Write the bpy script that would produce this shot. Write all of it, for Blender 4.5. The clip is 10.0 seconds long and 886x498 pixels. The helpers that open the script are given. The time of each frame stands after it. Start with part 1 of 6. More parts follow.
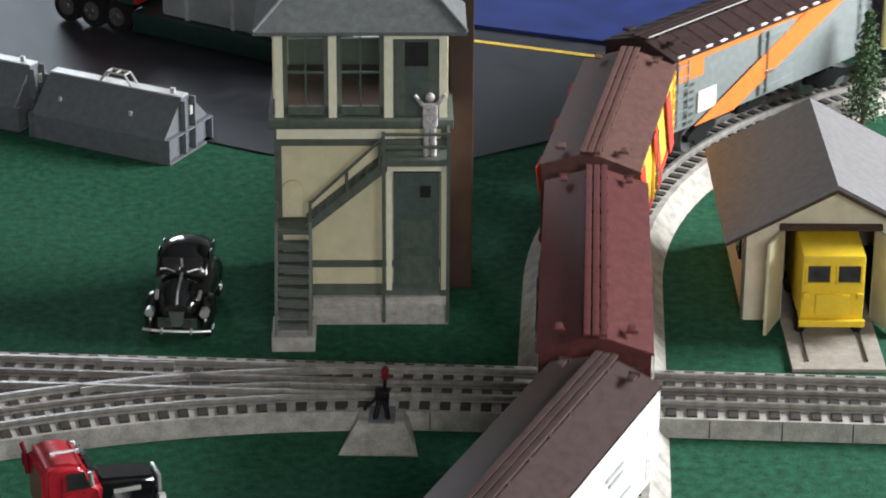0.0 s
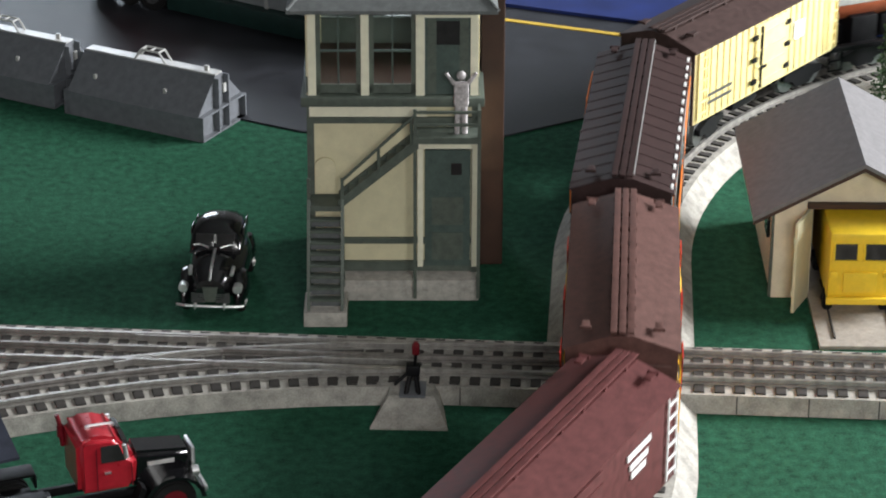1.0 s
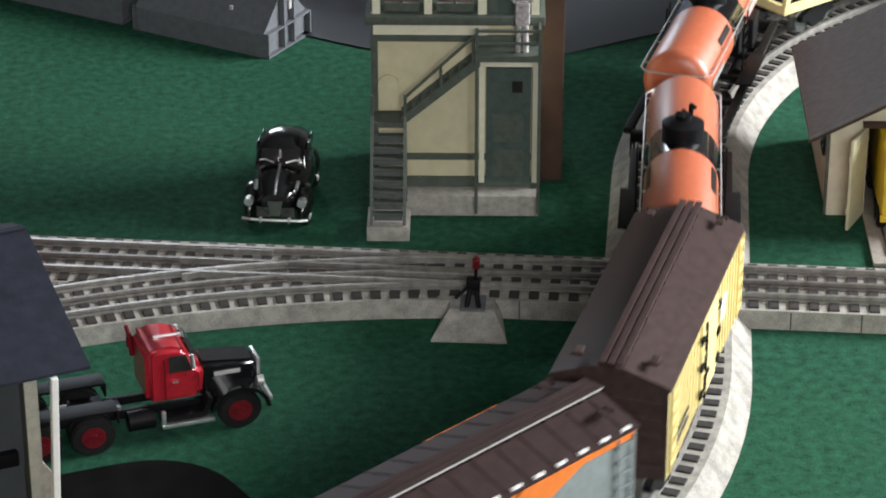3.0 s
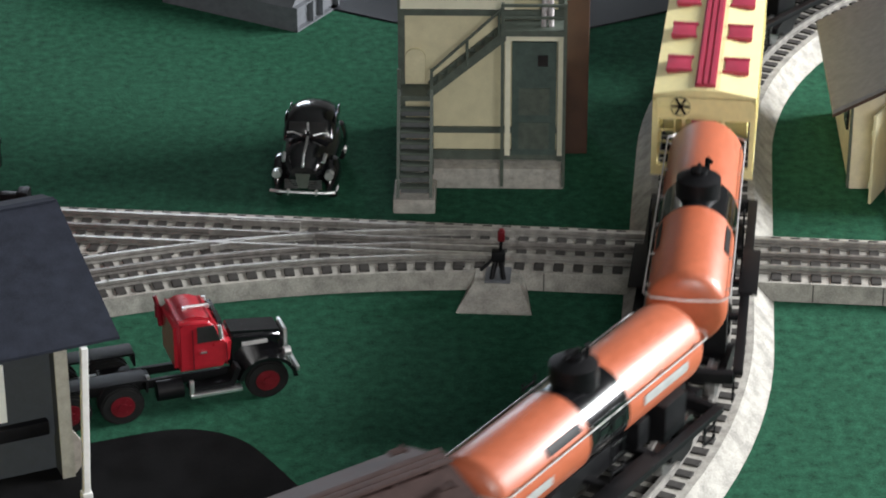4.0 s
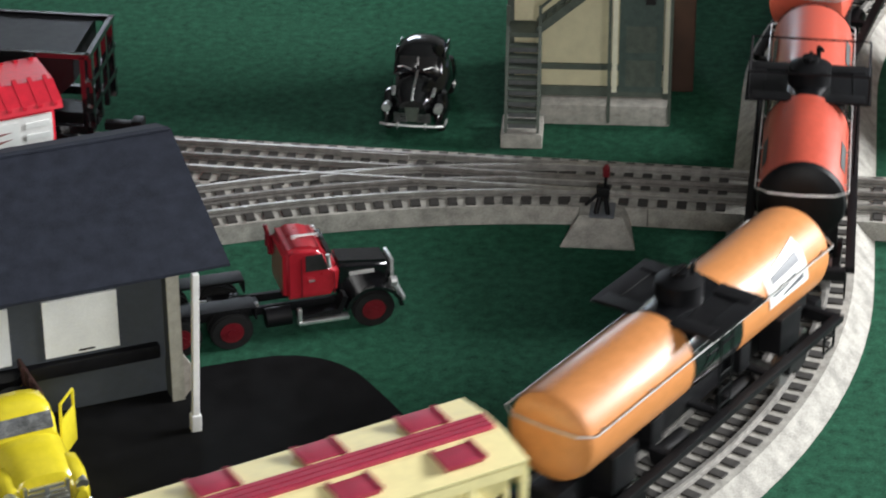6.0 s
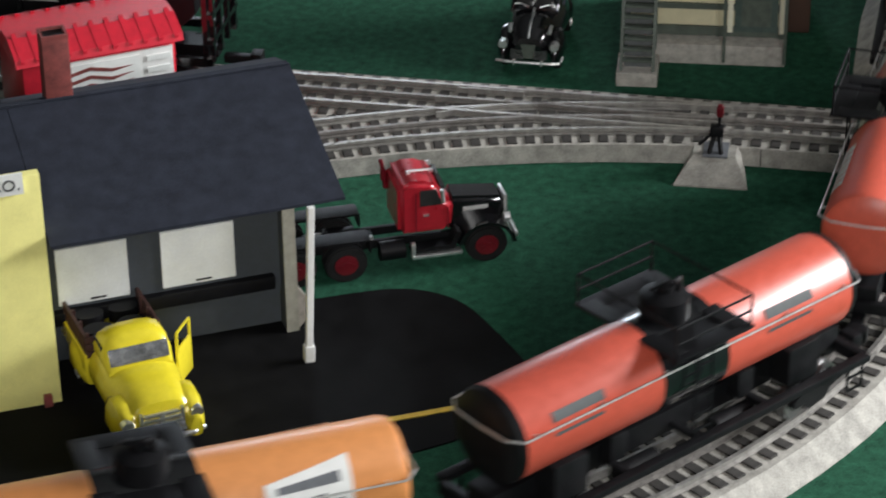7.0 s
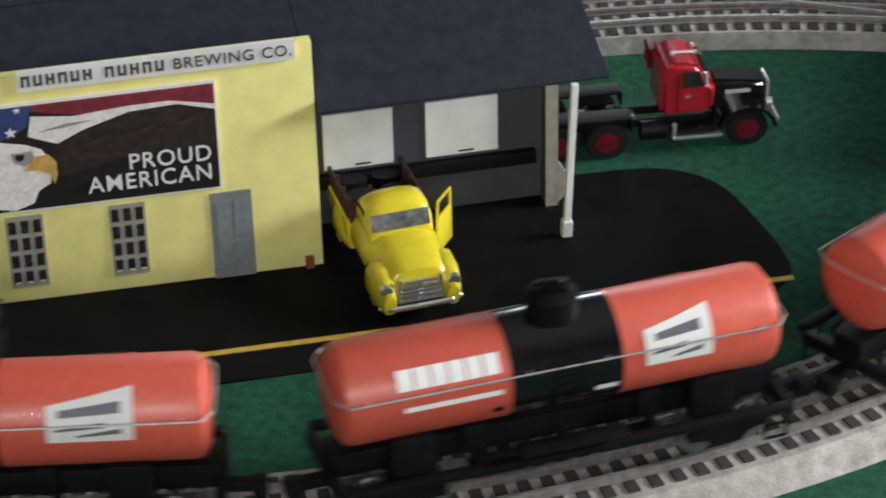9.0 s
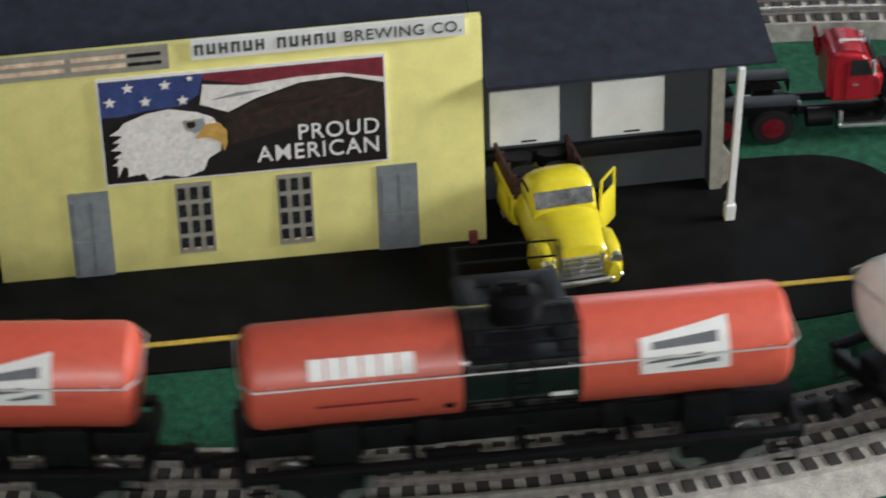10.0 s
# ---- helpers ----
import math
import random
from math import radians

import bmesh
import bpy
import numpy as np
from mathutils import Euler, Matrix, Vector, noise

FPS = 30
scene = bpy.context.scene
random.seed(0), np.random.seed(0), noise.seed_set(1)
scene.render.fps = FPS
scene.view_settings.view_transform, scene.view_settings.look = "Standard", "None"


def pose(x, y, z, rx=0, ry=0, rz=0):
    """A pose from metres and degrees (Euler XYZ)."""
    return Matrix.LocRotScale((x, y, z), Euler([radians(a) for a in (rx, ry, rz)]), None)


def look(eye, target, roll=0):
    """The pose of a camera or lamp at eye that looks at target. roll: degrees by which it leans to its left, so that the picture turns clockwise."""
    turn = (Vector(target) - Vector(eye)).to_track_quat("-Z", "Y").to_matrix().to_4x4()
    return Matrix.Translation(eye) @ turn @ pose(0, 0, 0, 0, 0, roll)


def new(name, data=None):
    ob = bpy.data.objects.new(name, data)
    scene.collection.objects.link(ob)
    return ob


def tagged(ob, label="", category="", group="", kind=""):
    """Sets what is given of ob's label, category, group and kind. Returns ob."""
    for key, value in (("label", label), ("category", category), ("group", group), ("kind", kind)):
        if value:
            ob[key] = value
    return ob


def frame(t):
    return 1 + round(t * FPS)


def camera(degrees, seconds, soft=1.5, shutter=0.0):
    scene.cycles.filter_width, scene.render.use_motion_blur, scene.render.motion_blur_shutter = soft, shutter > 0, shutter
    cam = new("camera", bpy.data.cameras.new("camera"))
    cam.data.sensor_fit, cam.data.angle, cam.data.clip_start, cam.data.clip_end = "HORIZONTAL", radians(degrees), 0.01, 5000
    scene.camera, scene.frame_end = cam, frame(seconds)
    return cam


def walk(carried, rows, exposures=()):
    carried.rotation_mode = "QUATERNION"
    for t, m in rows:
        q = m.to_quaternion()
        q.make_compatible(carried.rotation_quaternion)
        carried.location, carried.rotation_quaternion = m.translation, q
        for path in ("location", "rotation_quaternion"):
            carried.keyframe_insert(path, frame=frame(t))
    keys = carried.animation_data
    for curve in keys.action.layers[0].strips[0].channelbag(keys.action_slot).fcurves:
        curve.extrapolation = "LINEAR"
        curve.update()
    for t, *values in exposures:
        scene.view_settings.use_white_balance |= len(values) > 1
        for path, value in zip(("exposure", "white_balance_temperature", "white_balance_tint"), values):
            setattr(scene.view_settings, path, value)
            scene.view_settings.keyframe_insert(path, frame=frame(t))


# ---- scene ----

# ---------------------------------------------------------------- camera
cam = camera(18.0, 10.0, soft=1.9, shutter=0.4)
PATH = [
    (0, (0.035, 0.091, 0.695), (0.12, 1.912, -0.127), 0.3),
    (0.5, (0.0355, 0.084, 0.6975), (0.109, 1.903, -0.131), 0.2),
    (1, (0.0355, 0.0765, 0.7005), (0.097, 1.893, -0.136), 0.2),
    (1.5, (0.036, 0.069, 0.704), (0.084, 1.88, -0.145), 0.1),
    (2, (0.0355, 0.062, 0.709), (0.079, 1.866, -0.152), 0.1),
    (2.5, (0.035, 0.056, 0.712), (0.065, 1.854, -0.167), 0.05),
    (4, (0.038, 0.036, 0.723), (0.033, 1.816, -0.188), -0.2),
    (4.5, (0.039, 0.029, 0.725), (0.021, 1.806, -0.192), -0.25),
    (5, (0.039, 0.024, 0.727), (0.0058, 1.799, -0.2), -0.3),
    (6.3, (0.042, 0.009, 0.737), (-0.065, 1.758, -0.228), -0.5),
    (6.5, (0.043, 0.006, 0.74), (-0.082, 1.747, -0.235), -0.6),
    (7, (0.044, 0.001, 0.742), (-0.122, 1.73, -0.251), -0.8),
    (7.5, (0.042, -0.004, 0.742), (-0.17, 1.709, -0.268), -1.0),
    (8, (0.042, -0.01, 0.742), (-0.207, 1.69, -0.281), -1.1),
    (8.5, (0.043, -0.014, 0.744), (-0.247, 1.665, -0.304), -1.2),
    (9, (0.043, -0.016, 0.752), (-0.296, 1.642, -0.314), -1.3),
    (9.5, (0.047, -0.027, 0.752), (-0.351, 1.622, -0.309), -1.5),
    (10, (0.047, -0.029, 0.753), (-0.406, 1.599, -0.317), -1.6),
]
walk(cam, [(t, look(e, g, r)) for t, e, g, r in PATH],
     exposures=[(0, 0.0), (5, -0.04), (7.5, -0.2), (10, -0.28)])

# ---------------------------------------------------------------- light
world = bpy.data.worlds.new("room_air")
world.use_nodes = True
scene.world = world
world.node_tree.nodes["Background"].inputs[0].default_value = (0.9, 0.95, 1.0, 1)
world.node_tree.nodes["Background"].inputs[1].default_value = 0.005


def area(name, eye, target, sx, sy, watts, colour):
    d = bpy.data.lights.new(name, "AREA")
    d.shape, d.size, d.size_y, d.energy, d.color = "RECTANGLE", sx, sy, watts, colour
    ob = new(name, d)
    ob.matrix_world = look(eye, target)
    return ob


area("window_daylight", (2.0, 1.8, 0.85), (0.1, 1.35, 0.0), 1.1, 0.55, 118, (0.97, 0.98, 1.0))
area("far_window_daylight", (-0.45, 3.55, 0.62), (-0.2, 1.6, 0.0), 0.5, 0.5, 8, (0.78, 0.88, 1.0))
# added fill from behind the camera for the front walls; no window stands there
area("south_window_daylight", (0.3, -0.95, 1.1), (-0.22, 1.2, 0.05), 0.9, 0.45, 26, (1.0, 0.99, 0.98))


# ---------------------------------------------------------------- materials
def mat(name, colour, rough=0.5, metal=0.0, vary=0.12, scale=220.0, bump=0.0, fine=1400.0, coat=0.0, stain=None, spec=0.5):
    """Base colour broken up at two scales, with fine relief."""
    m = bpy.data.materials.new(name)
    m.use_nodes = True
    nt = m.node_tree
    b = nt.nodes["Principled BSDF"]
    b.inputs["Roughness"].default_value, b.inputs["Metallic"].default_value = rough, metal
    b.inputs["Coat Weight"].default_value = coat
    b.inputs["Specular IOR Level"].default_value = spec
    co = nt.nodes.new("ShaderNodeTexCoord")
    n1, n2 = nt.nodes.new("ShaderNodeTexNoise"), nt.nodes.new("ShaderNodeTexNoise")
    n1.inputs["Scale"].default_value, n2.inputs["Scale"].default_value = scale, fine
    n1.inputs["Detail"].default_value = n2.inputs["Detail"].default_value = 3
    info = nt.nodes.new("ShaderNodeObjectInfo")
    for n in (n1, n2):
        nt.links.new(co.outputs["Object"], n.inputs["Vector"])
    mix = nt.nodes.new("ShaderNodeMath")
    mix.operation = "MULTIPLY_ADD"
    nt.links.new(n1.outputs["Fac"], mix.inputs[0])
    mix.inputs[1].default_value = 0.6
    add = nt.nodes.new("ShaderNodeMath")
    add.operation = "MULTIPLY"
    nt.links.new(n2.outputs["Fac"], add.inputs[0])
    add.inputs[1].default_value = 0.4
    nt.links.new(add.outputs[0], mix.inputs[2])
    ramp = nt.nodes.new("ShaderNodeValToRGB")
    lo = stain or tuple(max(0, c * (1 - 2.2 * vary)) for c in colour)
    hi = tuple(min(1, c * (1 + 2.2 * vary)) for c in colour)
    ramp.color_ramp.elements[0].position, ramp.color_ramp.elements[1].position = 0.3, 0.7
    ramp.color_ramp.elements[0].color, ramp.color_ramp.elements[1].color = (*lo, 1), (*hi, 1)
    nt.links.new(mix.outputs[0], ramp.inputs[0])
    nt.links.new(ramp.outputs[0], b.inputs["Base Color"])
    rr = nt.nodes.new("ShaderNodeMapRange")
    rr.inputs["To Min"].default_value, rr.inputs["To Max"].default_value = max(0.03, rough - 0.08), min(1, rough + 0.1)
    nt.links.new(n1.outputs["Fac"], rr.inputs["Value"])
    nt.links.new(rr.outputs[0], b.inputs["Roughness"])
    if bump:
        bp = nt.nodes.new("ShaderNodeBump")
        bp.inputs["Strength"].default_value, bp.inputs["Distance"].default_value = bump, 0.0006
        nt.links.new(mix.outputs[0], bp.inputs["Height"])
        nt.links.new(bp.outputs[0], b.inputs["Normal"])
    return m


def glass(name, tint, rough=0.05):
    m = bpy.data.materials.new(name)
    m.use_nodes = True
    b = m.node_tree.nodes["Principled BSDF"]
    b.inputs["Base Color"].default_value = (*tint, 1)
    b.inputs["Transmission Weight"].default_value, b.inputs["Roughness"].default_value = 1.0, rough
    return m


GRASS = mat("green_felt_grass", (0.02, 0.088, 0.051), 0.95, vary=0.24, scale=170, fine=750, bump=0.9, spec=0.12)
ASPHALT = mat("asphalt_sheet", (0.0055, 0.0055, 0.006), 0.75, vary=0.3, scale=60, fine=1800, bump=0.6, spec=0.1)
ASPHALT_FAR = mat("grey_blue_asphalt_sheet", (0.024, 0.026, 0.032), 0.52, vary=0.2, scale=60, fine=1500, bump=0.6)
LINE = mat("yellow_road_paint", (0.62, 0.42, 0.06), 0.6, vary=0.15)
BED = mat("grey_ballast_plastic", (0.37, 0.355, 0.32), 0.8, vary=0.2, scale=120, fine=1100, bump=0.9, spec=0.3)
TIE = mat("dark_tie_plastic", (0.04, 0.037, 0.034), 0.7, vary=0.25)
RAIL = mat("nickel_rail", (0.38, 0.365, 0.34), 0.35, 0.6, vary=0.15)
RAIL_DARK = mat("blackened_rail", (0.22, 0.205, 0.19), 0.45, 0.4, vary=0.2)
CREAM = mat("cream_wall_paint", (0.67, 0.62, 0.41), 0.7, vary=0.06, scale=90)
CREAM_TRIM = mat("pale_cream_trim", (0.82, 0.8, 0.62), 0.6, vary=0.04)
OLIVE = mat("olive_green_trim", (0.085, 0.105, 0.085), 0.6, vary=0.14)
DOORGREEN = mat("dark_green_door_paint", (0.062, 0.092, 0.08), 0.55, vary=0.12)
STONE = mat("grey_stone_plinth", (0.42, 0.4, 0.36), 0.85, vary=0.15, bump=0.5)
SLATE = mat("grey_slate_roof", (0.115, 0.125, 0.125), 0.75, vary=0.14, bump=0.4)
HUTROOF = mat("brown_grey_roof", (0.17, 0.165, 0.17), 0.75, vary=0.1, bump=0.3)
HUTWALL = mat("beige_hut_wall", (0.68, 0.62, 0.47), 0.75, vary=0.08, scale=90)
BROWNBOARD = mat("dark_brown_board", (0.048, 0.022, 0.013), 0.6, vary=0.2, scale=70)
CONCRETE = mat("concrete_slab", (0.32, 0.29, 0.25), 0.85, vary=0.12, bump=0.4)
VANYELLOW = mat("yellow_van_plastic", (0.82, 0.56, 0.03), 0.4, vary=0.05)
TRUCKYELLOW = mat("yellow_truck_enamel", (0.72, 0.6, 0.03), 0.22, vary=0.04, coat=0.5)
RED = mat("red_cab_enamel", (0.36, 0.014, 0.025), 0.3, vary=0.08, coat=0.4)
BLACK = mat("black_enamel", (0.006, 0.006, 0.007), 0.16, vary=0.1, coat=0.6)
MATTBLACK = mat("matt_black_plastic", (0.005, 0.005, 0.006), 0.5, vary=0.2, spec=0.2)
TYRE = mat("rubber_tyre", (0.011, 0.011, 0.011), 0.85, vary=0.2, spec=0.2)
CHROME = mat("chrome", (0.9, 0.9, 0.9), 0.42, 1.0, vary=0.03)
WHITE = mat("white_paint", (0.82, 0.82, 0.8), 0.5, vary=0.04)
OFFWHITE = mat("white_dock_door", (0.78, 0.8, 0.78), 0.6, vary=0.06, scale=60)
DOCKWALL = mat("blue_grey_dock_wall", (0.045, 0.053, 0.062), 0.75, vary=0.08)
NAVYROOF = mat("navy_card_roof", (0.021, 0.025, 0.038), 0.75, vary=0.16, scale=120, bump=0.3, spec=0.25)
BREWYELLOW = mat("pale_yellow_card_wall", (0.8, 0.75, 0.27), 0.7, vary=0.05, scale=80, bump=0.15)
GREYDOOR = mat("blue_grey_printed_door", (0.2, 0.225, 0.235), 0.7, vary=0.1)
GREYFRAME = mat("grey_printed_frame", (0.3, 0.29, 0.24), 0.7, vary=0.1)
DARKPANE = mat("dark_pane", (0.02, 0.021, 0.024), 0.25, vary=0.2)
LIT = mat("warm_pane", (0.8, 0.55, 0.4), 0.4, vary=0.2)
NAVY = mat("navy_print", (0.035, 0.06, 0.2), 0.6, vary=0.15)
PRINTBLACK = mat("black_print", (0.008, 0.006, 0.006), 0.55, vary=0.3)
WING = mat("dark_brown_feathers", (0.022, 0.013, 0.009), 0.6, vary=0.5, scale=260)
FEATHER = mat("white_feathers", (0.8, 0.78, 0.74), 0.6, vary=0.1, scale=400)
BEAK = mat("amber_beak", (0.6, 0.36, 0.09), 0.5, vary=0.12)
PRINTRED = mat("dark_red_print", (0.2, 0.02, 0.035), 0.6, vary=0.2)
INK = mat("charcoal_ink", (0.06, 0.065, 0.065), 0.6, vary=0.1)
BRICKRED = mat("brick_red_chimney", (0.2, 0.045, 0.04), 0.75, vary=0.2)
COVERGREY = mat("blue_grey_cover", (0.125, 0.133, 0.148), 0.5, vary=0.1)
COVERTOP = mat("pale_grey_top_strip", (0.42, 0.42, 0.41), 0.35, vary=0.1)
MAROON = mat("maroon_car_paint", (0.098, 0.03, 0.029), 0.6, vary=0.16, spec=0.2)
BROWNROOF = mat("brown_roof_paint", (0.105, 0.052, 0.044), 0.6, vary=0.16, spec=0.25)
DARKROOF = mat("dark_brown_roof_paint", (0.036, 0.02, 0.019), 0.6, vary=0.16, spec=0.2)
GREYBROWN = mat("grey_brown_roof_paint", (0.05, 0.029, 0.026), 0.55, vary=0.16, spec=0.35)
CARWHITE = mat("white_car_side", (0.84, 0.83, 0.8), 0.4, vary=0.05)
CARYELLOW = mat("golden_yellow_side", (0.84, 0.52, 0.06), 0.45, vary=0.06)
CARPALE = mat("pale_yellow_side", (0.82, 0.69, 0.33), 0.45, vary=0.05)
CARRED = mat("red_stripe_paint", (0.6, 0.04, 0.025), 0.45, vary=0.08)
CARGREY = mat("grey_green_side", (0.2, 0.225, 0.225), 0.5, vary=0.08)
CARORANGE = mat("orange_band_paint", (0.78, 0.2, 0.035), 0.5, vary=0.08)
HOPPERCREAM = mat("cream_yellow_hopper", (0.88, 0.78, 0.4), 0.5, vary=0.04)
HATCHRED = mat("crimson_hatch", (0.36, 0.03, 0.065), 0.5, vary=0.1)
TANKBROWN = mat("orange_brown_tank", (0.5, 0.125, 0.055), 0.4, vary=0.06, coat=0.1, spec=0.9)
TANKORANGE = mat("amber_orange_tank", (0.64, 0.25, 0.075), 0.4, vary=0.05, coat=0.1, spec=0.8)
TANKRED = mat("brick_red_tank", (0.55, 0.085, 0.05), 0.38, vary=0.06, coat=0.1, spec=0.8)
TANKCORAL = mat("coral_red_tank", (0.62, 0.1, 0.06), 0.42, vary=0.05, coat=0.05, spec=0.7)
WIRE = mat("bright_rail_wire", (0.62, 0.61, 0.6), 0.35, 0.6, vary=0.08)
STEEL = mat("dull_steel", (0.3, 0.3, 0.3), 0.35, 0.9, vary=0.15)
NEEDLE = mat("model_tree_foliage", (0.06, 0.11, 0.05), 0.9, vary=0.4, scale=500)
BARK = mat("bark", (0.1, 0.06, 0.035), 0.9, vary=0.3)
BLUE = mat("deep_blue_sheet", (0.008, 0.022, 0.13), 0.6, vary=0.15, scale=40)
WALLPAINT = mat("room_wall_paint", (0.2, 0.2, 0.2), 0.9, vary=0.05, scale=8, fine=120)
FLOORMAT = mat("dark_room_floor", (0.12, 0.1, 0.08), 0.7, vary=0.2, scale=10, fine=90)
FIGURE = mat("painted_figurine", (0.45, 0.42, 0.42), 0.6, vary=0.3, scale=300)
CABOOSE = mat("bright_red_caboose", (0.6, 0.02, 0.04), 0.35, vary=0.07, coat=0.3)
PANE = glass("clear_pane", (0.8, 0.86, 0.84))
SMOKED = mat("dark_car_glass", (0.03, 0.03, 0.03), 0.06, vary=0.1)
WINDSHIELD = mat("grey_windscreen", (0.12, 0.125, 0.13), 0.25, vary=0.3)
DARKRED = mat("dark_red_rim", (0.13, 0.006, 0.012), 0.35, vary=0.1)
TRAILERGREEN = mat("dark_green_trailer", (0.012, 0.035, 0.03), 0.4, vary=0.15)
LOADGREY = mat("grey_wrapped_load", (0.3, 0.32, 0.33), 0.6, vary=0.12, scale=50)
WOODBED = mat("brown_stake_wood", (0.05, 0.02, 0.016), 0.55, vary=0.25)


# ---------------------------------------------------------------- mesh helpers
def bm_new():
    return bmesh.new()


def bx(bm, x, y, z, sx, sy, sz, bevel=0.0, m=None):
    """A box by its centre and sizes; bevelled edges."""
    r = bmesh.ops.create_cube(bm, size=1)
    vs = r["verts"]
    bmesh.ops.scale(bm, vec=(sx, sy, sz), verts=vs)
    bmesh.ops.translate(bm, vec=(x, y, z), verts=vs)
    if bevel:
        es = list({e for v in vs for e in v.link_edges})
        res = bmesh.ops.bevel(bm, geom=es, offset=bevel, segments=2, affect="EDGES", profile=0.6)
        vs = list({v for v in res["verts"]} | {v for v in vs if v.is_valid})
    if m is not None:
        bmesh.ops.transform(bm, matrix=m, verts=vs)
    return vs


def cyl(bm, a, b, r1, r2=None, n=20):
    """A cylinder or cone from a to b."""
    a, b = Vector(a), Vector(b)
    d = b - a
    m = Matrix.Translation((a + b) / 2) @ d.to_track_quat("Z", "Y").to_matrix().to_4x4()
    bmesh.ops.create_cone(bm, cap_ends=True, segments=n, radius1=r1, radius2=r1 if r2 is None else r2, depth=d.length, matrix=m)


def prism(bm, pts, a, b, axis="y"):
    """The polygon pts (two coordinates) extruded along an axis from a to b."""
    def at3(p, k):
        return {"x": (k, p[0], p[1]), "y": (p[0], k, p[1]), "z": (p[0], p[1], k)}[axis]
    f = [bm.verts.new(at3(p, a)) for p in pts]
    g = [bm.verts.new(at3(p, b)) for p in pts]
    bm.faces.new(f)
    bm.faces.new(g[::-1])
    n = len(pts)
    for i in range(n):
        bm.faces.new((f[i], g[i], g[(i + 1) % n], f[(i + 1) % n]))
    bmesh.ops.recalc_face_normals(bm, faces=bm.faces)


def wire(bm, pts, r, n=8):
    for a, b in zip(pts[:-1], pts[1:]):
        cyl(bm, a, b, r, n=n)


def loft(bm, rings):
    """Skin over rings of equal length, closed at both ends."""
    vs = [[bm.verts.new(p) for p in ring] for ring in rings]
    n = len(rings[0])
    for a, b in zip(vs[:-1], vs[1:]):
        for i in range(n):
            bm.faces.new((a[i], a[(i + 1) % n], b[(i + 1) % n], b[i]))
    bm.faces.new(vs[0][::-1])
    bm.faces.new(vs[-1])
    bmesh.ops.recalc_face_normals(bm, faces=bm.faces)


def mesh_of(name, bm, material, smooth=False):
    me = bpy.data.meshes.new(name)
    bm.to_mesh(me)
    bm.free()
    me.materials.append(material)
    if smooth:
        me.shade_smooth()
        me.set_sharp_from_angle(angle=radians(38))
    return me


def part(name, bm, material, parent, label="", smooth=True):
    ob = new(name, mesh_of(name, bm, material, smooth))
    ob.parent = parent
    return tagged(ob, label)


def thing(name, m, label, category, group="", kind=""):
    ob = new(name)
    ob.empty_display_size = 0.01
    ob.matrix_world = m
    return tagged(ob, label, category, group, kind)


def solid(name, bm, material, label="", category="", kind="", group="", m=None, smooth=False):
    ob = new(name, mesh_of(name, bm, material, smooth))
    if m is not None:
        ob.matrix_world = m
    return tagged(ob, label, category, group, kind)


def plate(parent, name, material, x, y, z, sx, sy, sz, label="", bevel=0.0):
    bm = bm_new()
    bx(bm, x, y, z, sx, sy, sz, bevel)
    return part(name, bm, material, parent, label)


# ---------------------------------------------------------------- room and table
def room():
    for name, c, s in (("wall_north", (0, 3.75, 0.55), (8.6, 0.1, 2.9)), ("wall_south", (0, -1.25, 0.55), (8.6, 0.1, 2.9)),
                       ("wall_west", (-4.25, 1.25, 0.55), (0.1, 4.9, 2.9)), ("wall_east", (4.25, 1.25, 0.55), (0.1, 4.9, 2.9))):
        bm = bm_new()
        bx(bm, *c, *s)
        solid(name, bm, WALLPAINT, kind="structure")
    bm = bm_new()
    bx(bm, 0, 1.25, -0.92, 8.6, 5.1, 0.04)
    solid("floor", bm, FLOORMAT, kind="structure")
    bm = bm_new()
    bx(bm, 0, 1.25, 2.03, 8.6, 5.1, 0.06)
    solid("ceiling", bm, WALLPAINT, kind="structure")
    bm = bm_new()
    bx(bm, -0.25, 1.75, -0.02, 7.4, 2.9, 0.04, 0.003)
    solid("ground", bm, GRASS, "green felt grass mat over the layout table", "ground", "structure")
    for x in (-3.7, 3.2):
        for y in (0.5, 3.0):
            bm = bm_new()
            bx(bm, x, y, -0.47, 0.09, 0.09, 0.86, 0.004)
            solid("table_leg", bm, BROWNBOARD, "square brown timber leg under the layout", "table leg", group="table legs")


room()


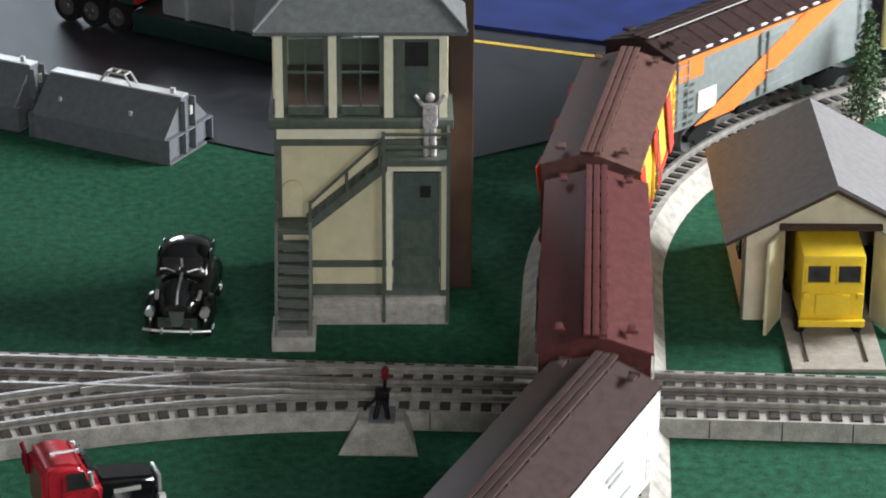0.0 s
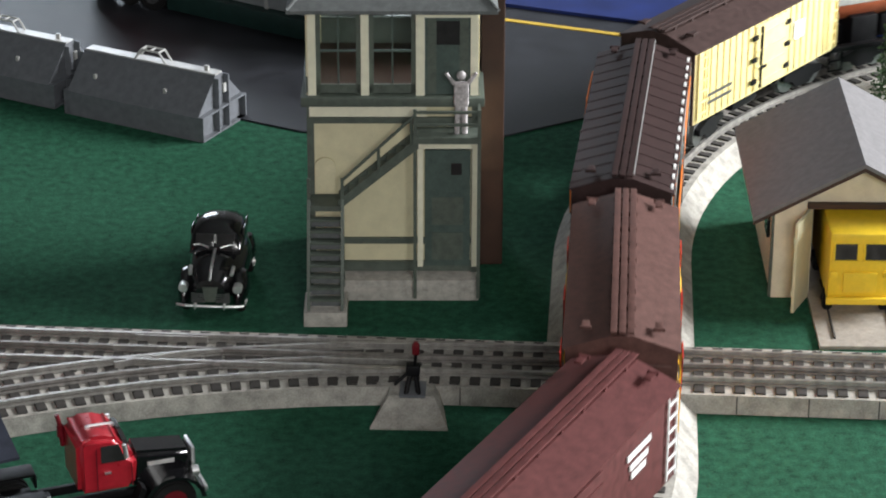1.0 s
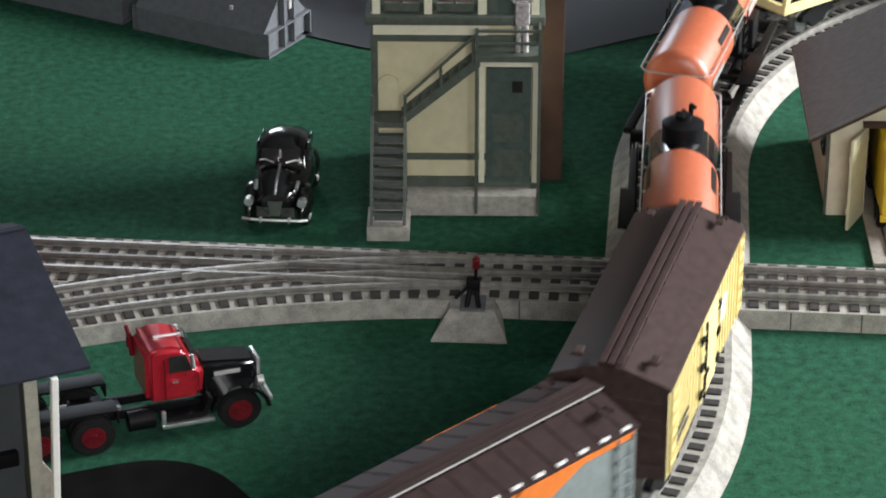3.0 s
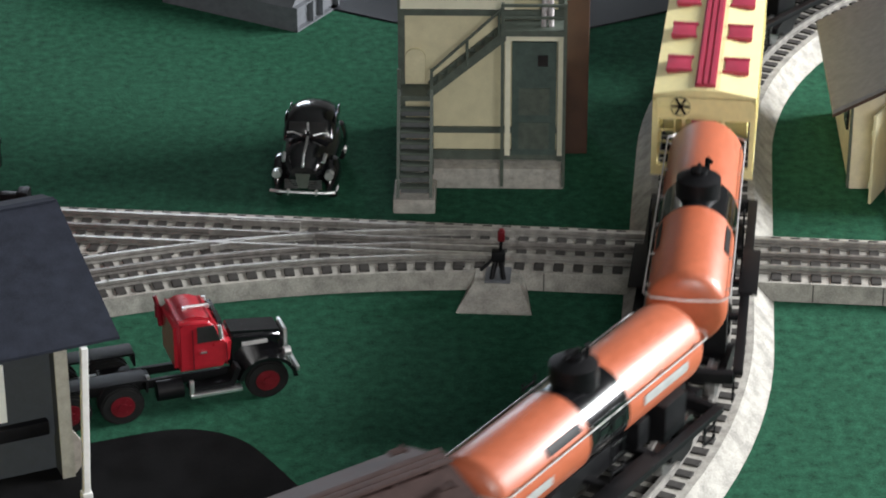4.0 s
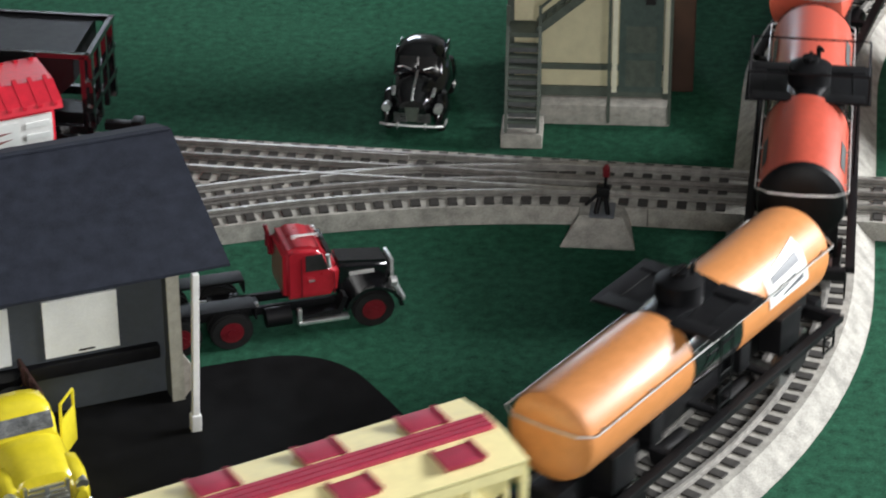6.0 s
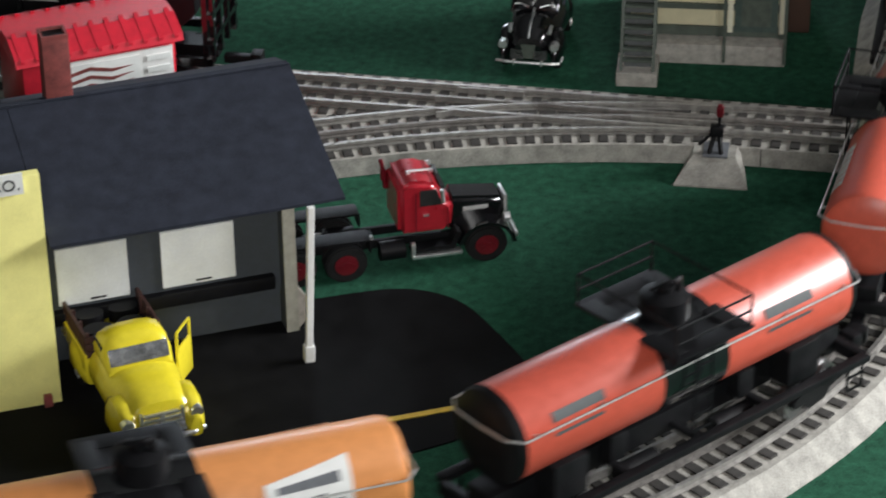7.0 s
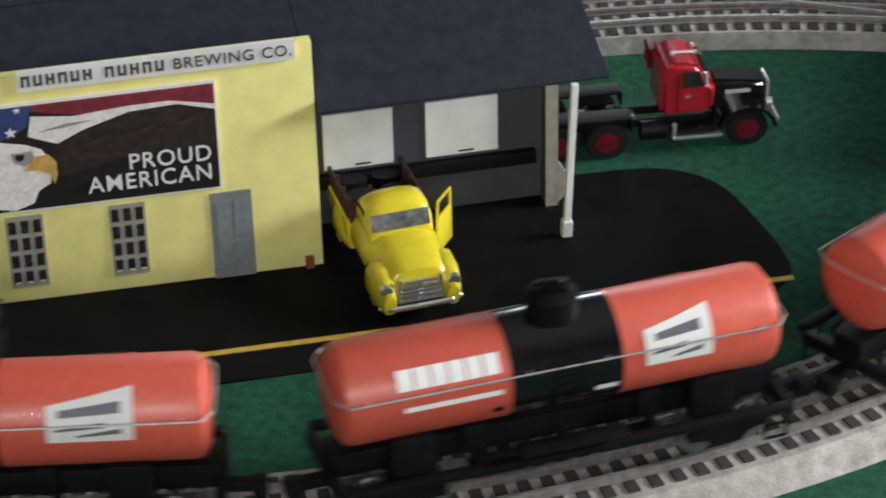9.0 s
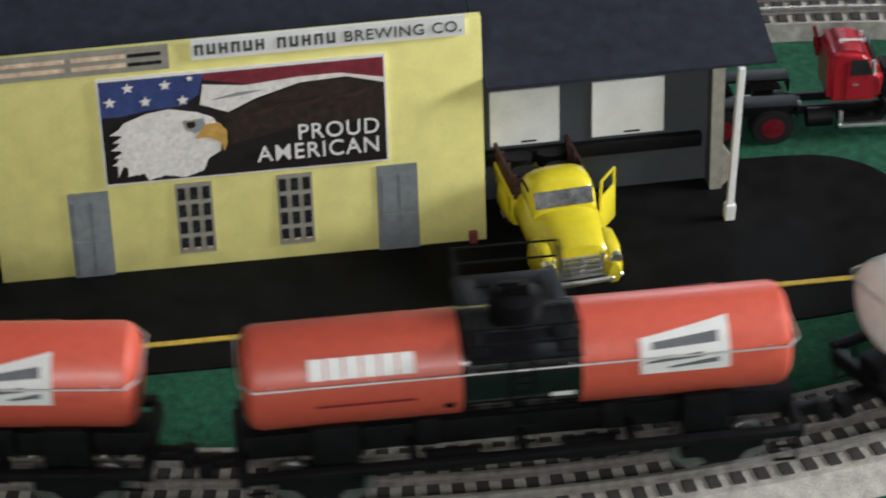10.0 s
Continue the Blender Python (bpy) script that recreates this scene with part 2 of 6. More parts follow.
def roads():
    pts = [(-0.9, 0.775), (-0.288, 1.014), (-0.207, 1.05), (-0.066, 1.096), (-0.018, 1.15), (-0.026, 1.177), (-0.047, 1.212),
           (-0.066, 1.24), (-0.093, 1.25), (-0.122, 1.243), (-0.2, 1.21), (-0.9, 0.95)]
    for k in range(3):
        out = []
        for p, q in zip(pts, pts[1:] + pts[:1]):
            out += [(0.75 * p[0] + 0.25 * q[0], 0.75 * p[1] + 0.25 * q[1]), (0.25 * p[0] + 0.75 * q[0], 0.25 * p[1] + 0.75 * q[1])]
        pts = out
    bm = bm_new()
    prism(bm, pts, 0.0, 0.0012, "z")
    solid("road", bm, ASPHALT, "black asphalt yard sheet with a rounded corner", "road", "structure")
    u = Vector((0.226, 0.094, 0)).normalized()
    m = pose(-0.297, 1.0378, 0.0014, 0, 0, math.degrees(math.atan2(u.y, u.x)))
    bm = bm_new()
    bx(bm, -0.145, 0, 0, 0.89, 0.0036, 0.0006)
    solid("road_line", bm, LINE, "yellow painted edge line on the asphalt", "road marking", "structure", m=m)
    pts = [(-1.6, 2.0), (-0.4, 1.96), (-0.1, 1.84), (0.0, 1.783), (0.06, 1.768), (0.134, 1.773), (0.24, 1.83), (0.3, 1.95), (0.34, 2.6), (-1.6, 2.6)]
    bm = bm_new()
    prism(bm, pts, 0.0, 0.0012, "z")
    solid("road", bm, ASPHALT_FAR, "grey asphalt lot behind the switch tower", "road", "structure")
    bm = bm_new()
    prism(bm, [(0.09, 2.012), (0.236, 1.952), (0.237, 1.957), (0.09, 2.017)], 0.0012, 0.0018, "z")
    solid("road_line", bm, LINE, "yellow painted line along the lot", "road marking", "structure")
    bm = bm_new()
    prism(bm, [(0.05, 2.06), (0.34, 1.94), (0.6, 1.98), (0.7, 2.9), (0.05, 2.9)], 0.0014, 0.004, "z")
    solid("blue_sheet", bm, BLUE, "deep blue flat sheet beyond the asphalt lot", "sheet", "structure")


roads()

# ---------------------------------------------------------------- track
P0, D0, N0 = Vector((0.177, 1.418)), Vector((-0.0975, -0.9952)), Vector((-0.9952, 0.0975))
S1, R1, S5, R5, S2, R2, S3, S4 = 0.0826, 0.4205, 0.387, 0.7174, 0.16, 0.38, 0.757, 0.66
S6, R6 = 1.25, 1.2


def along(s):
    """The main line's centre at s metres past the crossing, and its heading."""
    if s > S3:
        p, h = along(S3)
        if s <= S6:
            return p + h * (s - S3), h
        # beyond the scene the line swings back to run along the table's edge
        p, n, a = p + h * (S6 - S3), Vector((h.y, -h.x)), min((s - S6) / R6, math.atan2(-h.y, -h.x))
        k = h * math.cos(a) + n * math.sin(a)
        return p + n * R6 * (1 - math.cos(a)) + h * R6 * math.sin(a) + k * (s - S6 - R6 * a), k
    if s < -S4:
        p, h = along(-S4)
        return p + h * (s + S4), h
    if s > S5:
        p, h = along(S5)
        n = Vector((h.y, -h.x))
        a = (s - S5) / R5
        return p + n * R5 * (1 - math.cos(a)) + h * R5 * math.sin(a), h * math.cos(a) + n * math.sin(a)
    if s > S1:
        a = (s - S1) / R1
        return P0 + D0 * S1 + N0 * R1 - N0 * R1 * math.cos(a) + D0 * R1 * math.sin(a), D0 * math.cos(a) + N0 * math.sin(a)
    if s < -S2:
        a = (-s - S2) / R2
        return P0 - D0 * S2 - N0 * R2 + N0 * R2 * math.cos(a) - D0 * R2 * math.sin(a), D0 * math.cos(a) + N0 * math.sin(a)
    return P0 + D0 * s, D0


def straight(s):
    """The crossing line's centre: s runs to the left from the crossing."""
    h = Vector((-0.9952, 0.0975))
    return P0 + h * s, h


BR0, BRR = 0.075, 0.62


def branch(s):
    """The turnout's curved leg."""
    p, h = straight(BR0)
    n = Vector((-h.y, h.x))
    if n.y > 0:
        n = -n
    a = min(s / BRR, 0.62)
    q = p + h * (BRR * math.sin(a)) + n * (BRR * (1 - math.cos(a)))
    k = h * math.cos(a) + n * math.sin(a)
    return q + k * max(0.0, s - 0.62 * BRR), k


def siding(s):
    """A short siding behind the brewery."""
    h = Vector((-0.891, -0.454))
    return Vector((-0.313, 1.361)) + h * s, h


def sweep(bm, line, ss, section):
    """Sweep a closed section (offset, height) along a line."""
    rings = []
    for s in ss:
        p, h = line(s)
        r = Vector((-h.y, h.x))
        rings.append([(p.x + r.x * o, p.y + r.y * o, z) for o, z in section])
    loft(bm, rings)


def steps(a, b, d):
    n = max(1, int(round(abs(b - a) / d)))
    return [a + (b - a) * i / n for i in range(n + 1)]


BEDSEC = [(-0.041, 0.0), (-0.0395, 0.001), (-0.030, 0.0105), (0.030, 0.0105), (0.0395, 0.001), (0.041, 0.0)]


NARROWBED = [(-0.0297, 0.0), (-0.0282, 0.0105), (0.0282, 0.0105), (0.0297, 0.0)]


def railsec(o, w=0.0022, z=0.015):
    return [(o - w, 0.0108), (o - w, 0.0118), (o - 0.0006, 0.0125), (o - 0.0006, z - 0.0022), (o - 0.0013, z - 0.0016), (o - 0.0011, z),
            (o + 0.0011, z), (o + 0.0013, z - 0.0016), (o + 0.0006, z - 0.0022), (o + 0.0006, 0.0125), (o + w, 0.0118), (o + w, 0.0108)]


def track(label, line, a, b, ties, skip=(), gauge=0.0158, bed=BEDSEC, lift=0.0):
    t = thing("railway_track", Matrix.Translation((0, 0, lift)), label, "railway track", kind="structure")
    bm = bm_new()
    sweep(bm, line, steps(a, b, 0.02), bed)
    part("roadbed", bm, BED, t, smooth=False)
    for o, mt in ((-gauge, RAIL), (0.0, RAIL_DARK), (gauge, RAIL)):
        bm = bm_new()
        sweep(bm, line, steps(a, b, 0.015), railsec(o, z=0.015 if o else 0.0148))
        part("rail", bm, mt, t)
    bm = bm_new()
    bx(bm, 0, 0, 0, 0.0056, 0.052, 0.0018, 0.0004)
    me = mesh_of("tie", bm, TIE)
    for s in steps(ties[0], ties[1], 0.0108):
        if any(k0 < s < k1 for k0, k1 in skip):
            continue
        p, h = line(s)
        ob = new("tie", me)
        ob.matrix_basis = pose(p.x, p.y, 0.0106, 0, 0, math.degrees(math.atan2(h.y, h.x)))
        ob.parent = t
    return t



# ---------------------------------------------------------------- rolling stock: x ahead, y to the left, z up from the table
def bogie(car, x, L=0.036):
    b = new("bogie")
    b.empty_display_size = 0.01
    b.parent = car
    b.matrix_basis = pose(x, 0, 0)
    for y in (-0.0205, 0.0205):
        bm = bm_new()
        prism(bm, [(-0.019, 0.027), (-0.019, 0.031), (-0.008, 0.034), (0.008, 0.034), (0.019, 0.031), (0.019, 0.027), (0.011, 0.026), (0.007, 0.0215), (-0.007, 0.0215), (-0.011, 0.026)], y - 0.002, y + 0.002, "y")
        part("side_frame", bm, MATTBLACK, b, smooth=False)
    for xx in (-0.0125, 0.0125):
        bm = bm_new()
        cyl(bm, (xx, -0.0185, 0.0268), (xx, 0.0185, 0.0268), 0.0018, n=10)
        for y in (-0.0165, 0.0165):
            cyl(bm, (xx, y - 0.002, 0.0268), (xx, y + 0.002, 0.0268), 0.0088, n=22)
            cyl(bm, (xx, y - 0.003 * (1 if y > 0 else -1), 0.0268), (xx, y - 0.001 * (1 if y > 0 else -1), 0.0268), 0.0096, n=22)
        part("wheelset", bm, STEEL, b)
    bm = bm_new()
    bx(bm, 0, 0, 0.031, 0.009, 0.038, 0.006, 0.001)
    part("bolster", bm, MATTBLACK, b)
    return b


def coupler(car, x, sgn):
    bm = bm_new()
    bx(bm, x + sgn * 0.008, 0, 0.03, 0.018, 0.006, 0.005, 0.001)
    bx(bm, x + sgn * 0.018, 0.002, 0.03, 0.007, 0.010, 0.008, 0.0015)
    part("coupler", bm, MATTBLACK, car)


def underframe(car, L, w=0.05):
    bm = bm_new()
    bx(bm, 0, 0, 0.0365, L * 0.97, 0.014, 0.007)
    for k in (-0.3, -0.1, 0.1, 0.3):
        bx(bm, k * L, 0, 0.0375, 0.004, w, 0.005)
    bx(bm, 0.01, 0.012, 0.031, 0.03, 0.012, 0.010, 0.002)
    part("underframe", bm, MATTBLACK, car)


def ladder(car, x, y, z0, z1, material, across="x", w=0.010):
    bm = bm_new()
    for s in (-1, 1):
        p = (x + s * w / 2, y) if across == "x" else (x, y + s * w / 2)
        bx(bm, p[0], p[1], (z0 + z1) / 2, 0.0008, 0.0008, z1 - z0)
    n = 6
    for i in range(n):
        z = z0 + (i + 0.5) * (z1 - z0) / n
        bx(bm, x, y, z, w if across == "x" else 0.0009, 0.0009 if across == "x" else w, 0.001)
    part("ladder", bm, material, car)


def boxcar(label, L, side, roof, scheme, walkmat=None, ribs=0):
    car = thing("boxcar", Matrix.Identity(4), label, "boxcar", "freight cars of the train")
    W, ze, zr = 0.0555, 0.088, 0.0955
    bm = bm_new()
    bx(bm, 0, 0, (0.039 + ze) / 2, L, W, ze - 0.039, 0.0008)
    part("body", bm, side, car)
    bm = bm_new()
    hw = W / 2 + 0.0012
    prism(bm, [(-hw, ze - 0.0012), (-hw, ze), (-0.006, zr), (0.006, zr), (hw, ze), (hw, ze - 0.0012)], -L / 2 - 0.001, L / 2 + 0.001, "x")
    rf = part("roof", bm, roof, car, smooth=False)
    if ribs:
        for i in range(ribs):
            x = -L / 2 + (i + 0.5) * L / ribs
            for s in (-1, 1):
                bm = bm_new()
                prism(bm, [(s * 0.007, zr - 0.0004), (s * 0.007, zr + 0.0001), (s * hw, ze + 0.0003), (s * hw, ze)], x - 0.0008, x + 0.0008, "x")
                part("roof_rib", bm, roof, rf, smooth=False)
    bm = bm_new()
    for y in (-0.0042, 0, 0.0042):
        bx(bm, 0, y, zr + 0.0022, L * 1.02, 0.0034, 0.0012, 0.0002)
    for i in range(9):
        bx(bm, -L / 2 + (i + 0.5) * L / 9, 0, zr + 0.001, 0.002, 0.0125, 0.002)
    part("roof_walk", bm, walkmat or roof, car)
    for s in (-1, 1):
        bm = bm_new()
        for k in range(5):
            cyl(bm, (s * (L / 2 + 0.0006), -W / 2 + 0.003, 0.046 + 0.0085 * k), (s * (L / 2 + 0.0006), W / 2 - 0.003, 0.046 + 0.0085 * k), 0.0012, n=8)
        bx(bm, s * (L / 2 + 0.0003), 0, 0.0635, 0.0012, W - 0.0004, 0.0486)
        part("end_panel", bm, roof, car)
        coupler(car, s * L / 2, s)
        ladder(car, s * (L / 2 - 0.008), W / 2 + 0.0012, 0.042, 0.086, side if scheme != "B" else WHITE)
        for y in (-0.018, 0.018):
            bm = bm_new()
            bx(bm, s * (L / 2 - 0.012), y, (ze + zr) / 2 + 0.0035, 0.007, 0.004, 0.0012, 0.0004)
            bx(bm, s * (L / 2 - 0.008), y, (ze + zr) / 2 + 0.0036, 0.0014, 0.006, 0.0018, 0.0004)
            part("roof_bracket", bm, roof, car)
    underframe(car, L)
    for s in (-1, 1):
        bm = bm_new()
        bx(bm, 0, s * (W / 2 + 0.0009), 0.063, 0.036, 0.0014, 0.044, 0.0004)
        for k in range(4):
            bx(bm, 0, s * (W / 2 + 0.0018), 0.046 + 0.011 * k, 0.034, 0.0008, 0.0012)
        dr = part("door", bm, side, car)
        bm = bm_new()
        bx(bm, 0.012, s * (W / 2 + 0.0022), 0.063, 0.0012, 0.0012, 0.042)
        bx(bm, 0.010, s * (W / 2 + 0.0024), 0.056, 0.007, 0.0014, 0.002)
        part("latch", bm, STEEL if scheme != "E" else MATTBLACK, dr)
    y = W / 2 + 0.0004
    if scheme == "D":
        for s in (-1, 1):
            bm = bm_new()
            prism(bm, [(0.085, 0.0395), (0.045, 0.0395), (-0.075, 0.0875), (-0.03, 0.0875)], s * (y + 0.0016) - 0.0003, s * (y + 0.0016) + 0.0003, "y")
            part("diagonal_band", bm, CARORANGE, car, smooth=False)
            bm = bm_new()
            bx(bm, 0, s * (y + 0.0003), 0.0855, L * 0.98, 0.0006, 0.004)
            bx(bm, 0.09, s * (y + 0.0003), 0.078, 0.026, 0.0006, 0.012)
            part("top_band", bm, CARORANGE, car)
            bm = bm_new()
            bx(bm, 0.072, s * (y + 0.0004), 0.054, 0.018, 0.0008, 0.014)
            part("white_placard", bm, WHITE, car)
            for k in range(6):
                plate(car, "letter_bar", INK, 0.09, s * (y + 0.0004), 0.043 + 0.005 * k, 0.008, 0.0006, 0.0018)
        # row of white dashes along the left eave only
        for i in range(15):
            plate(car, "roof_seam_cap", WHITE, -L / 2 + (i + 0.5) * L / 15, W / 2 - 0.0005, ze + 0.0008, 0.0062, 0.0016, 0.0014, "", 0.0004)
        plate(car, "roof_walk_edge", COVERTOP, 0, 0.0064, zr + 0.0026, L * 1.0, 0.0005, 0.0008)
    elif scheme == "C":
        for s in (-1, 1):
            for k in (-0.05, 0.01, 0.07):
                bm = bm_new()
                prism(bm, [(k - 0.03, 0.0395), (k - 0.012, 0.0395), (k + 0.022, 0.0875), (k + 0.004, 0.0875)], s * (y + 0.0016) - 0.0003, s * (y + 0.0016) + 0.0003, "y")
                part("red_stripe", bm, CARRED, car, smooth=False)
            bm = bm_new()
            bx(bm, 0, s * (y + 0.0003), 0.0415, L * 0.99, 0.0006, 0.004)
            part("red_sill", bm, CARRED, car)
    elif scheme == "A":
        for s in (-1, 1):
            for k, (xx, zz, w, h) in enumerate(((0.05, 0.068, 0.016, 0.0022), (0.052, 0.0635, 0.012, 0.0022), (0.03, 0.056, 0.024, 0.0012), (-0.05, 0.07, 0.022, 0.0018), (-0.052, 0.0655, 0.018, 0.0018), (-0.06, 0.052, 0.024, 0.0012), (0.07, 0.047, 0.014, 0.0012))):
                plate(car, "letter_bar", LOADGREY, xx, s * (y + 0.0004), zz, w, 0.0006, h)
            bm = bm_new()
            bx(bm, 0, s * (y + 0.0004), 0.087, L, 0.0008, 0.0016)
            part("eave_line", bm, MATTBLACK, car)
    elif scheme == "B":
        for s in (-1, 1):
            bm = bm_new()
            cyl(bm, (0.058, s * y, 0.07), (0.058, s * (y + 0.0006), 0.07), 0.0085, n=28)
            em = part("round_emblem", bm, WHITE, car)
            bm = bm_new()
            cyl(bm, (0.058, s * (y + 0.0005), 0.07), (0.058, s * (y + 0.001), 0.07), 0.0062, n=28)
            part("emblem_centre", bm, MAROON, em)
            bm = bm_new()
            bx(bm, 0.058, s * (y + 0.0012), 0.07, 0.009, 0.0006, 0.0028)
            part("emblem_bar", bm, WHITE, em)
            for k, w in ((0.05, 0.02), (0.056, 0.026), (0.045, 0.016)):
                plate(car, "letter_bar", WHITE, 0.058, s * (y + 0.0004), k, w, 0.0006, 0.0022)
                plate(car, "letter_bar", WHITE, -0.06, s * (y + 0.0004), k + 0.02, w, 0.0006, 0.003)
    elif scheme == "E":
        for s in (-1, 1):
            bm = bm_new()
            bx(bm, -0.036, s * (y + 0.0004), 0.068, 0.012, 0.0008, 0.012)
            part("white_placard", bm, WHITE, car)
            for xx in (0.02, -0.02):
                for zz in (0.048, 0.063, 0.078):
                    plate(car, "hinge", MATTBLACK, xx, s * (y + 0.0016), zz, 0.006, 0.0012, 0.003)
            for k in (0.05, 0.055):
                plate(car, "letter_bar", INK, 0.06, s * (y + 0.0004), k, 0.03, 0.0005, 0.0018)
            for i in range(24):
                plate(car, "board_batten", side, -L / 2 + (i + 0.5) * L / 24, s * (y - 0.0002), 0.0635, 0.0005, 0.0012, 0.046)
    car["half"] = L / 2
    car["bogies"] = L * 0.34
    return car, [bogie(car, L * 0.34), bogie(car, -L * 0.34)]


def hopper(label, L):
    car = thing("hopper_car", Matrix.Identity(4), label, "hopper car", "freight cars of the train")
    W, zt = 0.0575, 0.088
    bm = bm_new()
    prism(bm, [(-W / 2, zt - 0.002), (-W / 2, zt), (-0.008, zt + 0.0035), (0.008, zt + 0.0035), (W / 2, zt), (W / 2, zt - 0.002)], -L / 2, L / 2, "x")
    rf = part("roof", bm, HOPPERCREAM, car, smooth=False)
    bm = bm_new()
    bx(bm, 0, 0, zt + 0.0045, L * 0.97, 0.0115, 0.002, 0.0004)
    rw = part("roof_walk", bm, HATCHRED, car)
    for y in (-0.0035, 0, 0.0035):
        plate(rw, "walk_board", HATCHRED, 0, y, zt + 0.0058, L * 0.97, 0.0022, 0.0008)
    for i in range(4):
        for s in (-1, 1):
            x = (i - 1.5) * L * 0.235 - 0.004
            bm = bm_new()
            bx(bm, x, s * 0.0163, zt + 0.0028, 0.0185, 0.0135, 0.0026, 0.0006)
            h = part("hatch", bm, HATCHRED, car)
            bm = bm_new()
            for k in (-1, 1):
                bx(bm, x + k * 0.0092, s * 0.0160, zt + 0.004, 0.0018, 0.0150, 0.0018, 0.0003)
            bx(bm, x, s * 0.0225, zt + 0.003, 0.011, 0.0015, 0.002, 0.0003)
            part("hatch_bar", bm, HATCHRED, h)
    bm = bm_new()
    prism(bm, [(-L * 0.47, zt - 0.002), (L * 0.47, zt - 0.002), (L * 0.47, 0.075), (L * 0.33, 0.05), (L * 0.2, 0.034), (L * 0.08, 0.055), (-L * 0.08, 0.055), (-L * 0.2, 0.034), (-L * 0.33, 0.05), (-L * 0.47, 0.075)], -W / 2 + 0.005, W / 2 - 0.005, "y")
    part("bin", bm, HOPPERCREAM, car, smooth=False)
    for s in (-1, 1):
        bm = bm_new()
        bx(bm, 0, s * (W / 2 - 0.0015), 0.041, L, 0.003, 0.006, 0.0004)
        bx(bm, 0, s * (W / 2 - 0.001), zt - 0.004, L, 0.002, 0.006)
        part("side_sill", bm, HOPPERCREAM, car)
        for i in range(9):
            x = -L / 2 + 0.002 + i * (L - 0.004) / 8
            bm = bm_new()
            bx(bm, x, s * (W / 2 - 0.0012), 0.063, 0.003, 0.0026, 0.042)
            part("side_post", bm, HOPPERCREAM, car)
            if i in (0, 1, 6, 7):
                bm = bm_new()
                x2 = x + (L - 0.004) / 8
                zz = (0.044, 0.08) if i < 4 else (0.08, 0.044)
                cyl(bm, (x, s * (W / 2 - 0.0015), zz[0]), (x2, s * (W / 2 - 0.0015), zz[1]), 0.0013, n=8)
                part("side_brace", bm, HOPPERCREAM, car)
    for s in (-1, 1):
        bm = bm_new()
        bx(bm, s * (L / 2 - 0.001), 0, 0.041, 0.003, W, 0.006)
        bx(bm, s * (L / 2 - 0.001), 0, zt - 0.008, 0.002, W, 0.014)
        for y in (-0.027, -0.011, 0.011, 0.027):
            bx(bm, s * (L / 2 - 0.001), y, 0.063, 0.0022, 0.0022, 0.042)
        part("end_frame", bm, HOPPERCREAM, car)
        bm = bm_new()
        bx(bm, s * (L / 2 - 0.004), 0, 0.074, 0.004, 0.014, 0.012)
        part("end_hatch", bm, HATCHRED, car)
        ladder(car, s * (L / 2 + 0.0012), -0.021, 0.042, 0.084, HOPPERCREAM, "y")
        bm = bm_new()
        m = Matrix.Translation((s * (L / 2 + 0.003), -0.013, 0.082)) @ Matrix.Rotation(radians(90), 4, "Y")
        bmesh.ops.create_cone(bm, cap_ends=False, segments=20, radius1=0.0055, radius2=0.0055, depth=0.0012, matrix=m)
        for a in range(3):
            bx(bm, 0, 0, 0, 0.001, 0.0105, 0.001, m=Matrix.Translation((s * (L / 2 + 0.003), -0.013, 0.082)) @ Matrix.Rotation(a * math.pi / 3, 4, "X"))
        part("brake_wheel", bm, MATTBLACK, car)
        coupler(car, s * L / 2, s)
    underframe(car, L)
    car["half"] = L / 2
    car["bogies"] = L * 0.34
    return car, [bogie(car, L * 0.34), bogie(car, -L * 0.34)]


